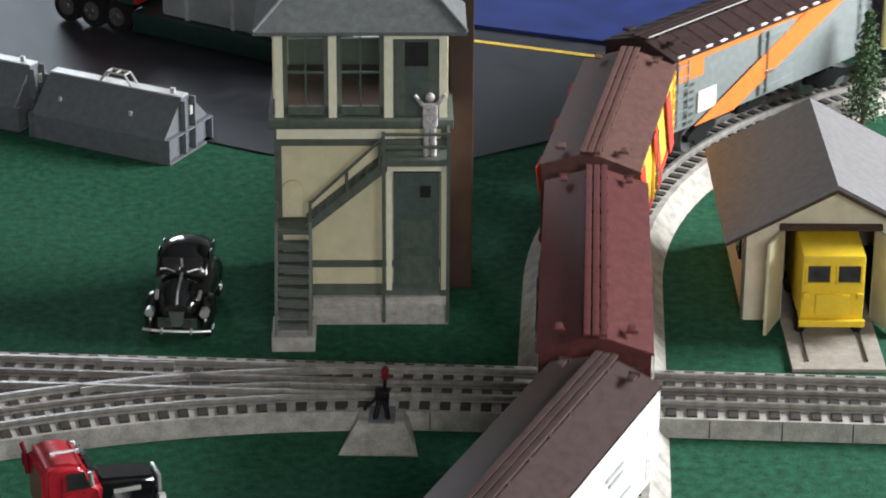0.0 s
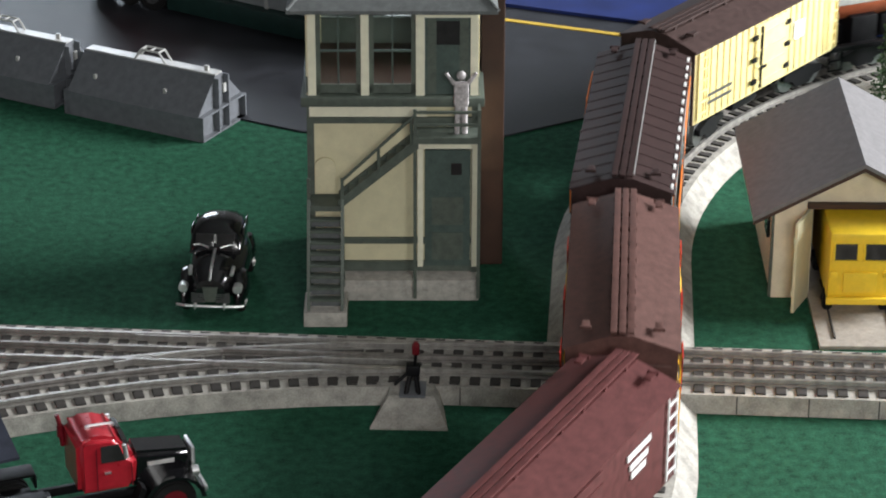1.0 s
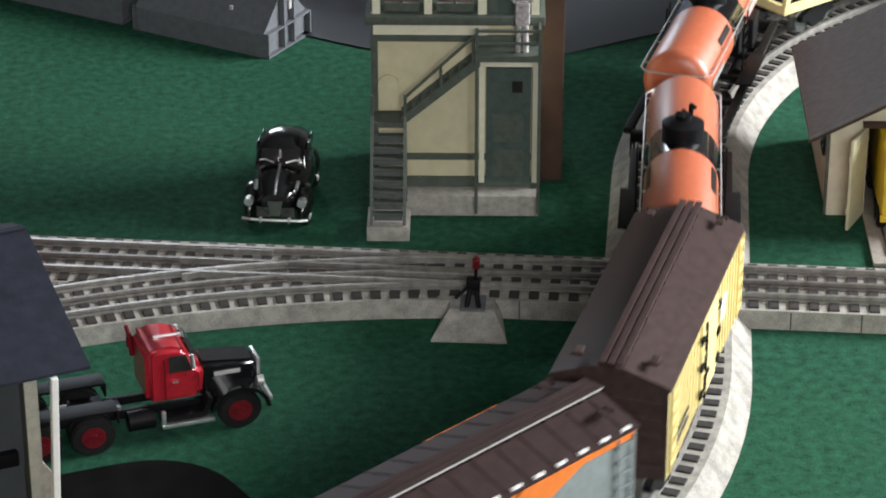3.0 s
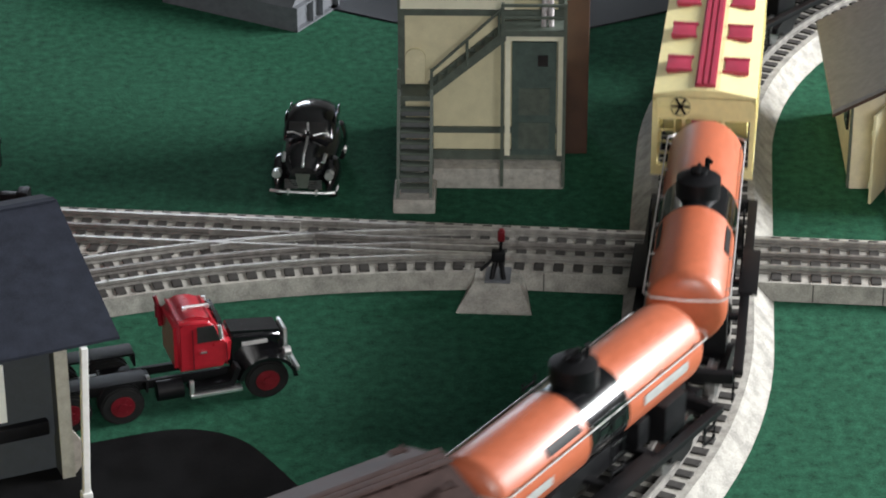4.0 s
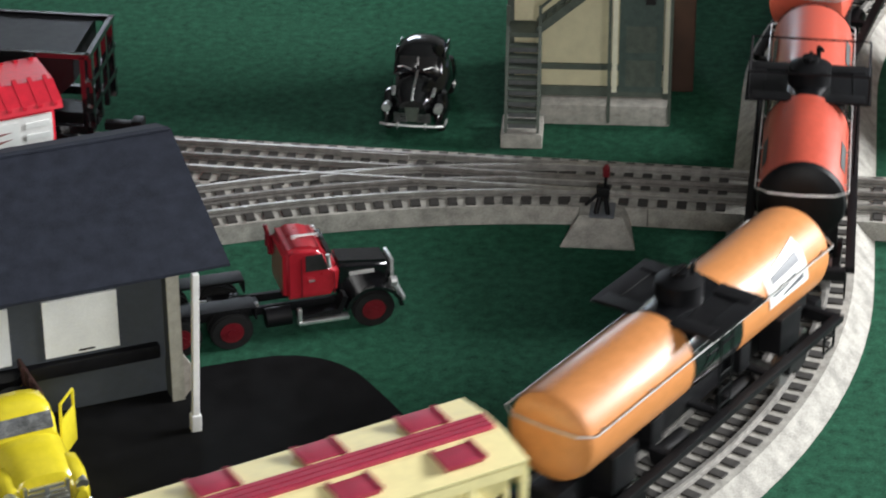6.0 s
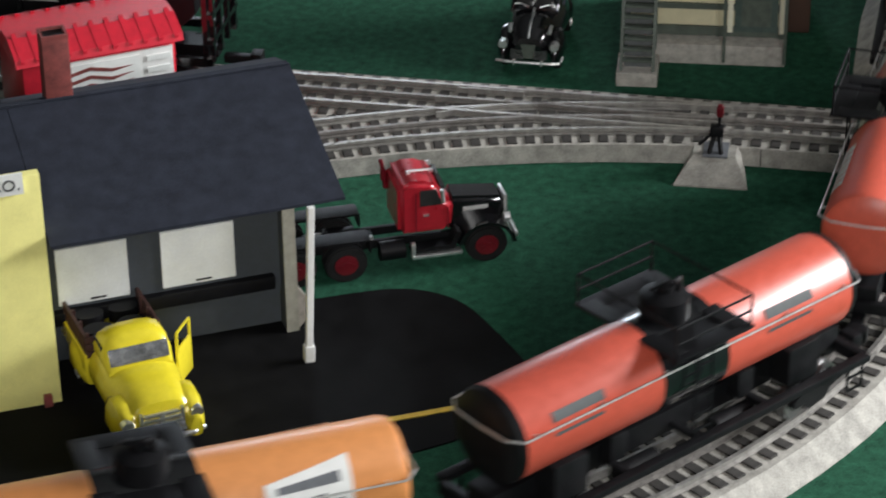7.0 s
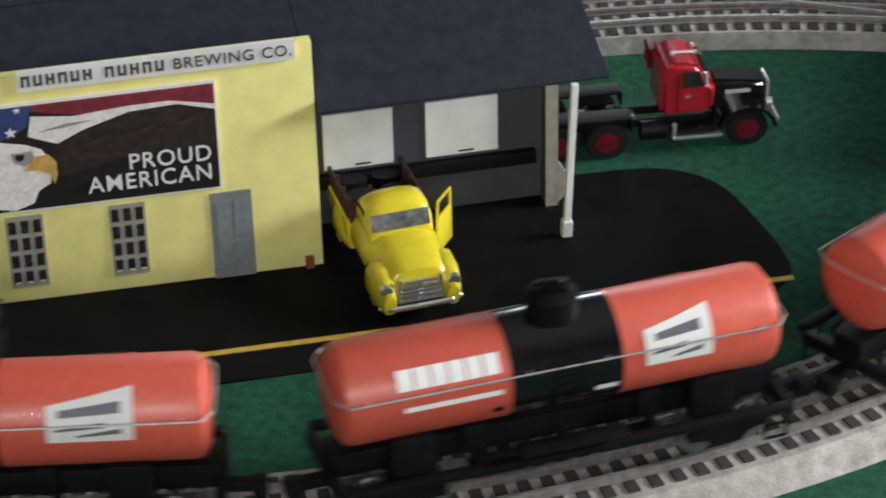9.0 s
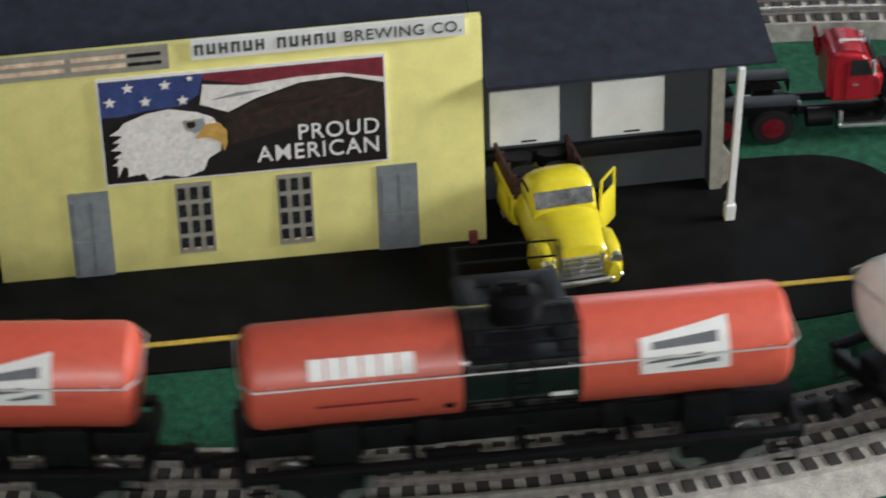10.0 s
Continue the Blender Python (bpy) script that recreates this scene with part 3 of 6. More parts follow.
def tank_car(label, L, shell, band, platform, scheme, front=None, r=0.0228, sign=(-0.047, -0.084), word=0.09, data=PRINTRED):
    """scheme: which lettering it carries. platform: railed deck round the dome."""
    car = thing("tank_car", Matrix.Identity(4), label, "tank car", "freight cars of the train")
    zc, n = 0.0495 + r, 40
    xs = [(-L / 2, 0.55), (-L / 2 + 0.0012, 0.8), (-L / 2 + 0.0035, 0.95), (-L / 2 + 0.007, 1.0), (0, 1.0), (L / 2 - 0.007, 1.0), (L / 2 - 0.0035, 0.95), (L / 2 - 0.0012, 0.8), (L / 2, 0.55)]
    bm = bm_new()
    loft(bm, [[(x, r * k * math.sin(2 * math.pi * i / n), zc + r * k * math.cos(2 * math.pi * i / n)) for i in range(n)] for x, k in xs])
    part("tank", bm, shell, car)
    if front:
        bm = bm_new()
        f = [(x + 0.0006, k * 1.012) for x, k in xs[5:]]
        loft(bm, [[(x, r * k * math.sin(2 * math.pi * i / n), zc + r * k * math.cos(2 * math.pi * i / n)) for i in range(n)] for x, k in f])
        part("end_cap", bm, front, car)
        bm = bm_new()
        loft(bm, [[(-x, r * k * math.sin(2 * math.pi * i / n), zc + r * k * math.cos(2 * math.pi * i / n)) for i in range(n)] for x, k in f])
        part("end_cap", bm, front, car)
    if band:
        bm = bm_new()
        loft(bm, [[(x, r * 1.012 * math.sin(2 * math.pi * i / n), zc + r * 1.012 * math.cos(2 * math.pi * i / n)) for i in range(n)] for x in (-band / 2, band / 2)])
        part("centre_band", bm, BLACK, car)
    zt = zc + r
    bm = bm_new()
    cyl(bm, (0, 0, zt - 0.006), (0, 0, zt + 0.008), 0.0115, n=28)
    cyl(bm, (0, 0, zt + 0.008), (0, 0, zt + 0.0105), 0.0115, 0.006, n=28)
    dm = part("dome", bm, MATTBLACK, car)
    bm = bm_new()
    cyl(bm, (0, 0, zt + 0.010), (0, 0, zt + 0.013), 0.0045, n=18)
    bx(bm, 0.002, 0, zt + 0.0137, 0.012, 0.002, 0.0015, 0.0003)
    cyl(bm, (-0.005, 0.004, zt + 0.009), (-0.005, 0.004, zt + 0.0165), 0.0013, n=10)
    cyl(bm, (-0.005, 0.004, zt + 0.0165), (-0.001, 0.006, zt + 0.0165), 0.0012, n=10)
    part("valve", bm, MATTBLACK, dm)
    for s in (-1, 1):
        bm = bm_new()
        wire(bm, [(-L / 2 - 0.0012, s * 0.017, zc + 0.008), (-L / 2 + 0.004, s * (r + 0.001), zc + 0.008), (L / 2 - 0.004, s * (r + 0.001), zc + 0.008), (L / 2 + 0.0012, s * 0.017, zc + 0.008)], 0.0005)
        for i in range(6):
            x = -L / 2 + 0.012 + i * (L - 0.024) / 5
            cyl(bm, (x, s * (r - 0.003), zc + 0.008), (x, s * (r + 0.001), zc + 0.008), 0.0005, n=6)
        part("handrail", bm, WIRE, car)
        bm = bm_new()
        wire(bm, [(s * (L / 2 + 0.0012), -0.017, zc + 0.008), (s * (L / 2 + 0.0016), 0, zc + 0.0075), (s * (L / 2 + 0.0012), 0.017, zc + 0.008)], 0.0005)
        part("end_rail", bm, WIRE, car)
    for s in (-1, 1):
        bm = bm_new()
        bx(bm, 0, s * 0.0285, zt - 0.003 if platform else zc - r - 0.0045, 0.048 if platform else 0.05, 0.010, 0.0014, 0.0003)
        pf = part("platform", bm, MATTBLACK, car)
    if platform:
        plate(car, "deck_plate", MATTBLACK, 0, 0, zt - 0.0034, 0.044, 0.05, 0.001)
        for x in (-0.019, 0.019):
            bm = bm_new()
            bx(bm, x, 0, zt - 0.0026, 0.010, 0.06, 0.0014, 0.0003)
            part("platform", bm, MATTBLACK, car)
    if platform and scheme != "sign":
        h = zt + 0.013
        bars = [("post", (x, y, zt - 0.003), (x, y, h)) for x in (-0.023, 0.023) for y in (-0.032, 0.032)]
        for y in (-0.032, 0.032):
            bars += [("guard_rail", (-0.023, y, h), (0.023, y, h)), ("guard_rail", (-0.023, y, h - 0.008), (0.023, y, h - 0.008))]
        bars += [("guard_rail", (x, -0.032, h), (x, 0.032, h)) for x in (-0.023, 0.023)]
        for name, a, b in bars:
            bm = bm_new()
            cyl(bm, a, b, 0.0006, n=6)
            part(name, bm, MATTBLACK, pf)
    for s in (-1, 1):
        ladder(car, 0, s * (r + 0.004), zc - 0.031, zt - 0.003 if platform else zc + 0.012, MATTBLACK)
    bm = bm_new()
    bx(bm, 0, 0, 0.0405, L * 1.02, 0.016, 0.012, 0.0008)
    part("centre_sill", bm, MATTBLACK, car)
    for s in (-1, 1):
        plate(car, "saddle", MATTBLACK, s * L * 0.34, 0, 0.046, 0.02, 0.04, 0.02, "", 0.001)
        plate(car, "saddle", MATTBLACK, s * 0.04, 0, 0.046, 0.01, 0.03, 0.014, "", 0.001)
        plate(car, "end_beam", MATTBLACK, s * (L / 2 + 0.002), 0, 0.036, 0.005, 0.05, 0.007, "", 0.001)
        plate(car, "side_sill", MATTBLACK, 0, s * 0.027, 0.0385, L * 1.02, 0.005, 0.0035, "", 0.0005)
        bm = bm_new()
        cyl(bm, (s * 0.03 - 0.012, 0.016, 0.032), (s * 0.03 + 0.012, 0.016, 0.032), 0.005, n=16)
        part("air_tank", bm, MATTBLACK, car)
        for y in (-0.025, 0.025):
            bm = bm_new()
            for z in (0.022, 0.029):
                bx(bm, s * (L / 2 - 0.004), y, z, 0.010, 0.001, 0.001)
            for k in (-1, 1):
                bx(bm, s * (L / 2 - 0.004) + k * 0.005, y, 0.0295, 0.001, 0.001, 0.016)
            part("step_ladder", bm, MATTBLACK, car)
    for k in (-0.2, 0, 0.2):
        plate(car, "cross_bearer", MATTBLACK, k * L, 0, 0.0385, 0.004, 0.052, 0.003)

    def sticker(name, material, x0, x1, z0, z1, z0b=None, z1b=None, lift=0.0005):
        """A label that follows the shell on both sides: heights at its two ends."""
        z0b, z1b = z0 if z0b is None else z0b, z1 if z1b is None else z1b
        for s in (-1, 1):
            bm = bm_new()
            grid = []
            for i in range(7):
                f = i / 6
                row = []
                for j in range(7):
                    z = (z0 + (z0b - z0) * f) * (1 - j / 6) + (z1 + (z1b - z1) * f) * j / 6
                    a = math.asin(max(-0.98, min(0.98, z / r)))
                    row.append(bm.verts.new((x0 + (x1 - x0) * f, s * (r + lift) * math.cos(a), zc + (r + lift) * math.sin(a))))
                grid.append(row)
            for i in range(6):
                for j in range(6):
                    q = [grid[i][j], grid[i + 1][j], grid[i + 1][j + 1], grid[i][j + 1]]
                    bm.faces.new(q if s < 0 else q[::-1])
            part(name, bm, material, car)

    if scheme in ("sign", "both"):
        a, b = sign
        sticker("hazard_sign", WHITE, a, b, 0.0, 0.0145, 0.0, 0.0195)
        for xa, xb, za, zb in ((a - 0.005, b + 0.005, 0.0102, 0.0128), (a - 0.003, b + 0.012, 0.0048, 0.0057), (a - 0.012, b + 0.005, 0.0022, 0.003)):
            sticker("sign_bar", COVERGREY, xa, xb, za, zb, za + 0.0012, zb + 0.0025, 0.0009)
    if scheme == "both":
        for k in range(6):
            x = word - 0.0076 * k
            sticker("letter_bar", WHITE, x, x - 0.0066, 0.0095, 0.0168)
        sticker("data_bar", data, word - 0.002, word - 0.045, 0.0002 if data == WHITE else -0.003, 0.0026 if data == WHITE else -0.0018)
        sticker("data_patch", MATTBLACK, 0.0335, 0.029, -0.0095, -0.0065)
        sticker("data_patch", WHITE, -0.012, -0.022, -0.007, -0.0045, None, None, 0.0012)
    if scheme == "dark":
        for x in (-0.045, 0.085):
            sticker("letter_bar", INK, x, x - 0.03, 0.009, 0.013)
            sticker("data_bar", INK, x, x - 0.028, 0.003, 0.0045)
    if scheme == "streak":
        sticker("letter_bar", MATTBLACK, 0.022, 0.05, 0.009, 0.0125)
        sticker("letter_bar", COVERTOP, -0.03, -0.07, -0.002, 0.003)
        sticker("letter_bar", COVERTOP, 0.085, 0.05, -0.004, 0.001)
    for s in (-1, 1):
        coupler(car, s * L / 2, s)
    car["half"] = L / 2
    car["bogies"] = L * 0.36
    return car, [bogie(car, L * 0.36), bogie(car, -L * 0.36)]


# front and rear of each car, measured back from the head of the train
CARS = [(-0.365, -0.147), (-0.125, 0.087), (0.109, 0.281), (0.303, 0.514), (0.536, 0.712), (0.722, 0.902), (0.928, 1.118),
        (1.15, 1.362), (1.388, 1.61), (1.649, 1.864), (1.902, 2.124), (2.172, 2.372), (2.415, 2.651), (2.694, 2.917)]


def gap_len(i):
    return CARS[i][1] - CARS[i][0]


TRAIN = [
    boxcar("boxcar with white sides and a dark brown roof", gap_len(0), CARWHITE, GREYBROWN, "A"),
    boxcar("maroon boxcar with a round white emblem", gap_len(1), MAROON, MAROON, "B"),
    boxcar("brown-roofed boxcar with yellow sides and red stripes", gap_len(2), CARYELLOW, BROWNROOF, "C"),
    boxcar("grey boxcar with orange bands and a ribbed dark roof", gap_len(3), CARGREY, DARKROOF, "D", None, 14),
    boxcar("pale yellow refrigerator boxcar with a grey-brown roof", gap_len(4), CARPALE, GREYBROWN, "E"),
    tank_car("glossy orange-brown tank car with a black dome", gap_len(5), TANKBROWN, 0.034, False, "streak", r=0.0203),
    tank_car("glossy orange-brown tank car with a black dome", gap_len(6), TANKBROWN, 0.034, False, "streak", r=0.0203),
    hopper("cream covered hopper with crimson hatches and walkway", gap_len(7)),
    tank_car("amber orange tank car with a black centre band", gap_len(8), TANKORANGE, 0.044, True, "sign"),
    tank_car("brick red tank car with black ends and railed platform", gap_len(9), TANKRED, 0.04, True, "dark", MATTBLACK),
    tank_car("coral red tank car with a black band and white sign", gap_len(10), TANKCORAL, 0.0465, True, "both", sign=(-0.0436, -0.0793)),
    tank_car("short coral red tank car with a black band and white sign", gap_len(11), TANKCORAL, 0.05, False, "both", sign=(-0.0352, -0.0655), word=0.0745, data=WHITE),
    tank_car("long coral red tank car with a black band and white sign", gap_len(12), TANKCORAL, 0.051, True, "both", sign=(-0.0504, -0.0888)),
    tank_car("plain white tank car with a black dome", gap_len(13), CARWHITE, 0.0, False, ""),
]
UT = [(0, -0.018), (0.5, 0.111), (1, 0.24), (1.5, 0.371), (2, 0.504), (2.5, 0.643), (3, 0.79), (3.4, 0.913), (3.8, 1.039), (4.1, 1.137), (4.5, 1.27), (5, 1.435),
      (5.5, 1.608), (6, 1.783), (6.5, 1.959), (7, 2.134), (7.5, 2.308), (8, 2.484), (8.5, 2.662), (9, 2.84), (9.5, 3.014), (10, 3.187)]


def travelled(t):
    for (ta, ua), (tb, ub) in zip(UT[:-1], UT[1:]):
        if t <= tb:
            return ua + (ub - ua) * (t - ta) / (tb - ta)
    return UT[-1][1]


def motions():
    times = [0.1 * i for i in range(101)]
    for i, (car, trucks) in enumerate(TRAIN):
        mid, k = (CARS[i][0] + CARS[i][1]) / 2, car["bogies"]
        rows, brows = [], [[], []]
        for t in times:
            s = travelled(t) - mid
            (pa, ha), (pb, hb) = along(s + k), along(s - k)
            yaw = math.degrees(math.atan2(pa.y - pb.y, pa.x - pb.x))
            c = (pa + pb) / 2
            rows.append((t, pose(c.x, c.y, 0, 0, 0, yaw)))
            for j, h in enumerate((ha, hb)):
                turn = (math.degrees(math.atan2(h.y, h.x)) - yaw + 180) % 360 - 180
                brows[j].append((t, pose(k if j == 0 else -k, 0, 0, 0, 0, turn)))
        walk(car, rows)
        for b, r in zip(trucks, brows):
            walk(b, r)

# ---------------------------------------------------------------- switch tower
def tower():
    t = thing("switch_tower", pose(0.0565, 1.54, 0, 0, 0, -1.5), "cream and olive two-storey switch tower with outside stairs", "switch tower")
    W, Dp = 0.096, 0.075
    x0, x1 = -W / 2, W / 2
    plate(t, "plinth", STONE, 0.01, Dp / 2 - 0.006, 0.0065, 0.078, Dp + 0.014, 0.013, "grey stone plinth", 0.0008)
    plate(t, "plinth", STONE, -0.0375, Dp / 2 + 0.001, 0.006, 0.018, Dp, 0.012, "grey stone plinth", 0.0008)
    # lower storey
    bm = bm_new()
    bx(bm, 0, Dp / 2, 0.066, W, Dp, 0.108)
    part("lower_wall", bm, CREAM, t)
    for x in (x0 + 0.0015, x1 - 0.0015):
        plate(t, "corner_board", OLIVE, x, -0.0008, 0.066, 0.004, 0.002, 0.106)
    for z, w in ((0.033, W), (0.017, W), (0.1075, W)):
        plate(t, "wall_band", OLIVE, 0, -0.001, z, w, 0.0024, 0.0035 if z > 0.03 else 0.006)
    plate(t, "upper_band", CREAM_TRIM, -0.014, -0.0009, 0.1135, 0.066, 0.0022, 0.0075)
    # window storey
    zs, ze = 0.122, 0.174
    plate(t, "sill_band", OLIVE, 0, Dp / 2 - 0.001, 0.1195, W + 0.007, Dp + 0.008, 0.0055, "", 0.0006)
    plate(t, "room_floor", BROWNBOARD, 0, Dp / 2, 0.1245, W - 0.006, Dp - 0.006, 0.004)
    for y in (Dp - 0.001,):
        for x in (x0 + 0.003, -0.016, 0.016, x1 - 0.003):
            plate(t, "window_post", CREAM, x, y, (zs + ze) / 2, 0.005, 0.003, ze - zs)
        plate(t, "back_rail", OLIVE, 0, y, 0.133, W, 0.003, 0.018)
    for x in (x0 + 0.001, x1 - 0.001):
        for y in (0.003, Dp / 2, Dp - 0.003):
            plate(t, "window_post", CREAM, x, y, (zs + ze) / 2, 0.003, 0.005, ze - zs)
        plate(t, "side_rail", OLIVE, x, Dp / 2, 0.128, 0.003, Dp, 0.010)
    for x, w in ((x0 + 0.0028, 0.0045), (-0.0155, 0.0045), (0.0155, 0.005), (x1 - 0.0022, 0.0045)):
        plate(t, "front_post", CREAM_TRIM, x, 0.0005, (zs + ze) / 2, w, 0.0035, ze - zs)
    plate(t, "lintel", OLIVE, 0, 0.001, ze - 0.0006, W, 0.003, 0.004)
    plate(t, "door_head", CREAM_TRIM, 0.031, -0.0004, ze - 0.0035, 0.033, 0.0036, 0.003)
    for xa, xb in ((x0 + 0.005, -0.0178), (-0.0132, 0.013)):
        w = plate(t, "window", OLIVE, (xa + xb) / 2, 0.002, zs + 0.0035, xb - xa, 0.002, 0.005)
        for x in (xa + 0.0013, xb - 0.0013):
            plate(w, "frame", OLIVE, x, 0.002, (zs + ze) / 2, 0.0026, 0.002, ze - zs)
        for f in (0.5,):
            plate(w, "mullion", DOORGREEN, xa + (xb - xa) * f, 0.002, (zs + ze) / 2, 0.0009, 0.0012, ze - zs)
        plate(w, "meeting_rail", DOORGREEN, (xa + xb) / 2, 0.002, (zs + ze) / 2, xb - xa, 0.0013, 0.0012)
        g = plate(w, "pane", PANE, (xa + xb) / 2, 0.0028, (zs + ze) / 2, xb - xa - 0.002, 0.0005, ze - zs - 0.002)
        g.visible_shadow = False
    d = plate(t, "door", DOORGREEN, 0.031, 0.002, (zs + ze) / 2 - 0.003, 0.026, 0.002, ze - zs - 0.004, "dark green upper door with a window")
    plate(d, "pane", SMOKED, 0.031, 0.0008, 0.159, 0.014, 0.0006, 0.014)
    for x in (0.022, 0.04):
        plate(d, "door_stile", OLIVE, x, 0.0008, 0.146, 0.005, 0.001, 0.046)
    # ground door
    d = plate(t, "door", DOORGREEN, 0.031, -0.0012, 0.0535, 0.026, 0.0026, 0.072, "dark green ground-floor door")
    plate(d, "pane", PRINTBLACK, 0.036, -0.0026, 0.078, 0.006, 0.0008, 0.007)
    for z in (0.03, 0.052):
        plate(d, "door_panel", OLIVE, 0.031, -0.0026, z, 0.018, 0.0008, 0.017)
    for x in (0.0155, 0.0465):
        plate(d, "door_trim", CREAM_TRIM, x, -0.0018, 0.0545, 0.0032, 0.004, 0.074)
    plate(d, "door_trim", CREAM_TRIM, 0.031, -0.0018, 0.0925, 0.034, 0.004, 0.003)
    # hipped roof
    bm = bm_new()
    e, zr = 0.0105, 0.21
    c = [(x0 - e, -e - 0.002), (x1 + e, -e - 0.002), (x1 + e, Dp + e), (x0 - e, Dp + e)]
    lo = [bm.verts.new((*p, 0.1745)) for p in c]
    hi = [bm.verts.new((*p, 0.1765)) for p in c]
    ra, rb = bm.verts.new((-0.018, Dp / 2, zr)), bm.verts.new((0.018, Dp / 2, zr))
    bm.faces.new(lo[::-1])
    for i in range(4):
        bm.faces.new((lo[i], lo[(i + 1) % 4], hi[(i + 1) % 4], hi[i]))
    bm.faces.new((hi[0], hi[1], rb, ra))
    bm.faces.new((hi[1], hi[2], rb))
    bm.faces.new((hi[2], hi[3], ra, rb))
    bm.faces.new((hi[3], hi[0], ra))
    r = part("roof", bm, SLATE, t, "grey hipped roof", smooth=False)
    bm = bm_new()
    for a, b in (((x0 - e, -e - 0.002, 0.1768), (-0.018, Dp / 2, zr)), ((x1 + e, -e - 0.002, 0.1768), (0.018, Dp / 2, zr)), ((-0.018, Dp / 2, zr), (0.018, Dp / 2, zr))):
        cyl(bm, a, b, 0.0011, n=8)
    part("ridge_cap", bm, SLATE, r)
    # balcony and stairs
    b = plate(t, "balcony", OLIVE, 0.0315, -0.0095, 0.1015, 0.036, 0.017, 0.0035, "olive balcony deck")
    for x, z0 in ((0.0125, 0.004), (0.0485, 0.004)):
        plate(b, "post", OLIVE, x, -0.0172, 0.062, 0.0019, 0.0019, 0.116)
    for z in (0.1185, 0.111):
        plate(b, "rail", OLIVE, 0.0305, -0.0172, z, 0.037, 0.0014, 0.0014)
        plate(b, "rail", OLIVE, 0.0485, -0.009, z, 0.0014, 0.017, 0.0014)
    st = new("staircase")
    st.empty_display_size = 0.01
    st.parent = t
    for y in (-0.016, -0.003):
        bm = bm_new()
        prism(bm, [(-0.031, 0.0585), (-0.031, 0.0645), (0.0145, 0.1035), (0.0145, 0.0965)], y - 0.0008, y + 0.0008, "y")
        part("stringer", bm, OLIVE, st, smooth=False)
    for i in range(8):
        f = (i + 0.5) / 8
        plate(st, "step", OLIVE, -0.030 + 0.043 * f, -0.0095, 0.062 + 0.038 * f, 0.006, 0.013, 0.001)
    bm = bm_new()
    wire(bm, [(-0.0285, -0.0165, 0.077), (0.0125, -0.0165, 0.1165)], 0.0009)
    for f in (0.0, 0.5, 0.95):
        x = -0.0285 + 0.041 * f
        cyl(bm, (x, -0.0165, 0.061 + 0.0395 * f), (x, -0.0165, 0.077 + 0.0395 * f), 0.0009, n=8)
    part("handrail", bm, OLIVE, st)
    plate(st, "landing", OLIVE, -0.0375, -0.010, 0.0605, 0.0185, 0.018, 0.003)
    for x in (-0.0475, -0.0285):
        bm = bm_new()
        prism(bm, [(-0.047, 0.010), (-0.043, 0.010), (-0.0165, 0.058), (-0.0165, 0.066), (-0.019, 0.066)], x - 0.0009, x + 0.0009, "x")
        part("stringer", bm, OLIVE, st, smooth=False)
        plate(st, "post", OLIVE, x, -0.0172, 0.045, 0.0018, 0.0018, 0.067)
    for i in range(8):
        f = i / 8
        plate(st, "step", OLIVE, -0.038, -0.0425 + 0.0245 * f, 0.0155 + 0.045 * f, 0.0175, 0.0052, 0.0012)
        plate(st, "riser", SLATE, -0.038, -0.0400 + 0.0245 * f, 0.0125 + 0.045 * f, 0.0165, 0.0008, 0.005)
    plate(st, "stair_foot", STONE, -0.038, -0.0335, 0.0045, 0.0245, 0.028, 0.009, "grey stone step base", 0.0008)
    bm = bm_new()
    cyl(bm, (-0.0385, -0.003, 0.079), (-0.0385, -0.0012, 0.079), 0.006, n=18)
    bx(bm, -0.0385, -0.0022, 0.072, 0.012, 0.0018, 0.016, 0.0004)
    part("meter_cover", bm, CREAM, t)


tower()


def tall_board():
    bm = bm_new()
    bx(bm, 0.1145, 1.595, 0.3, 0.0135, 0.04, 0.6, 0.0008)
    solid("upright_board", bm, BROWNBOARD, "tall dark brown upright board beside the tower", "board")


tall_board()


def figurine():
    """One plain painted figure on the balcony, arms out."""
    bm = bm_new()
    for s in (-1, 1):
        cyl(bm, (s * 0.0022, 0, 0), (s * 0.0016, 0, 0.017), 0.0016, 0.0019, n=10)
        cyl(bm, (s * 0.004, 0, 0.030), (s * 0.0085, -0.001, 0.0365), 0.0013, 0.0009, n=8)
    bx(bm, 0, 0, 0.0235, 0.0085, 0.005, 0.0145, 0.0018)
    bmesh.ops.create_uvsphere(bm, u_segments=12, v_segments=8, radius=0.0027, matrix=Matrix.Translation((0, 0, 0.0345)))
    solid("figurine", bm, FIGURE, "small painted figurine standing on the tower balcony", "figurine", m=pose(0.0945, 1.5285, 0.1033), smooth=True)


figurine()


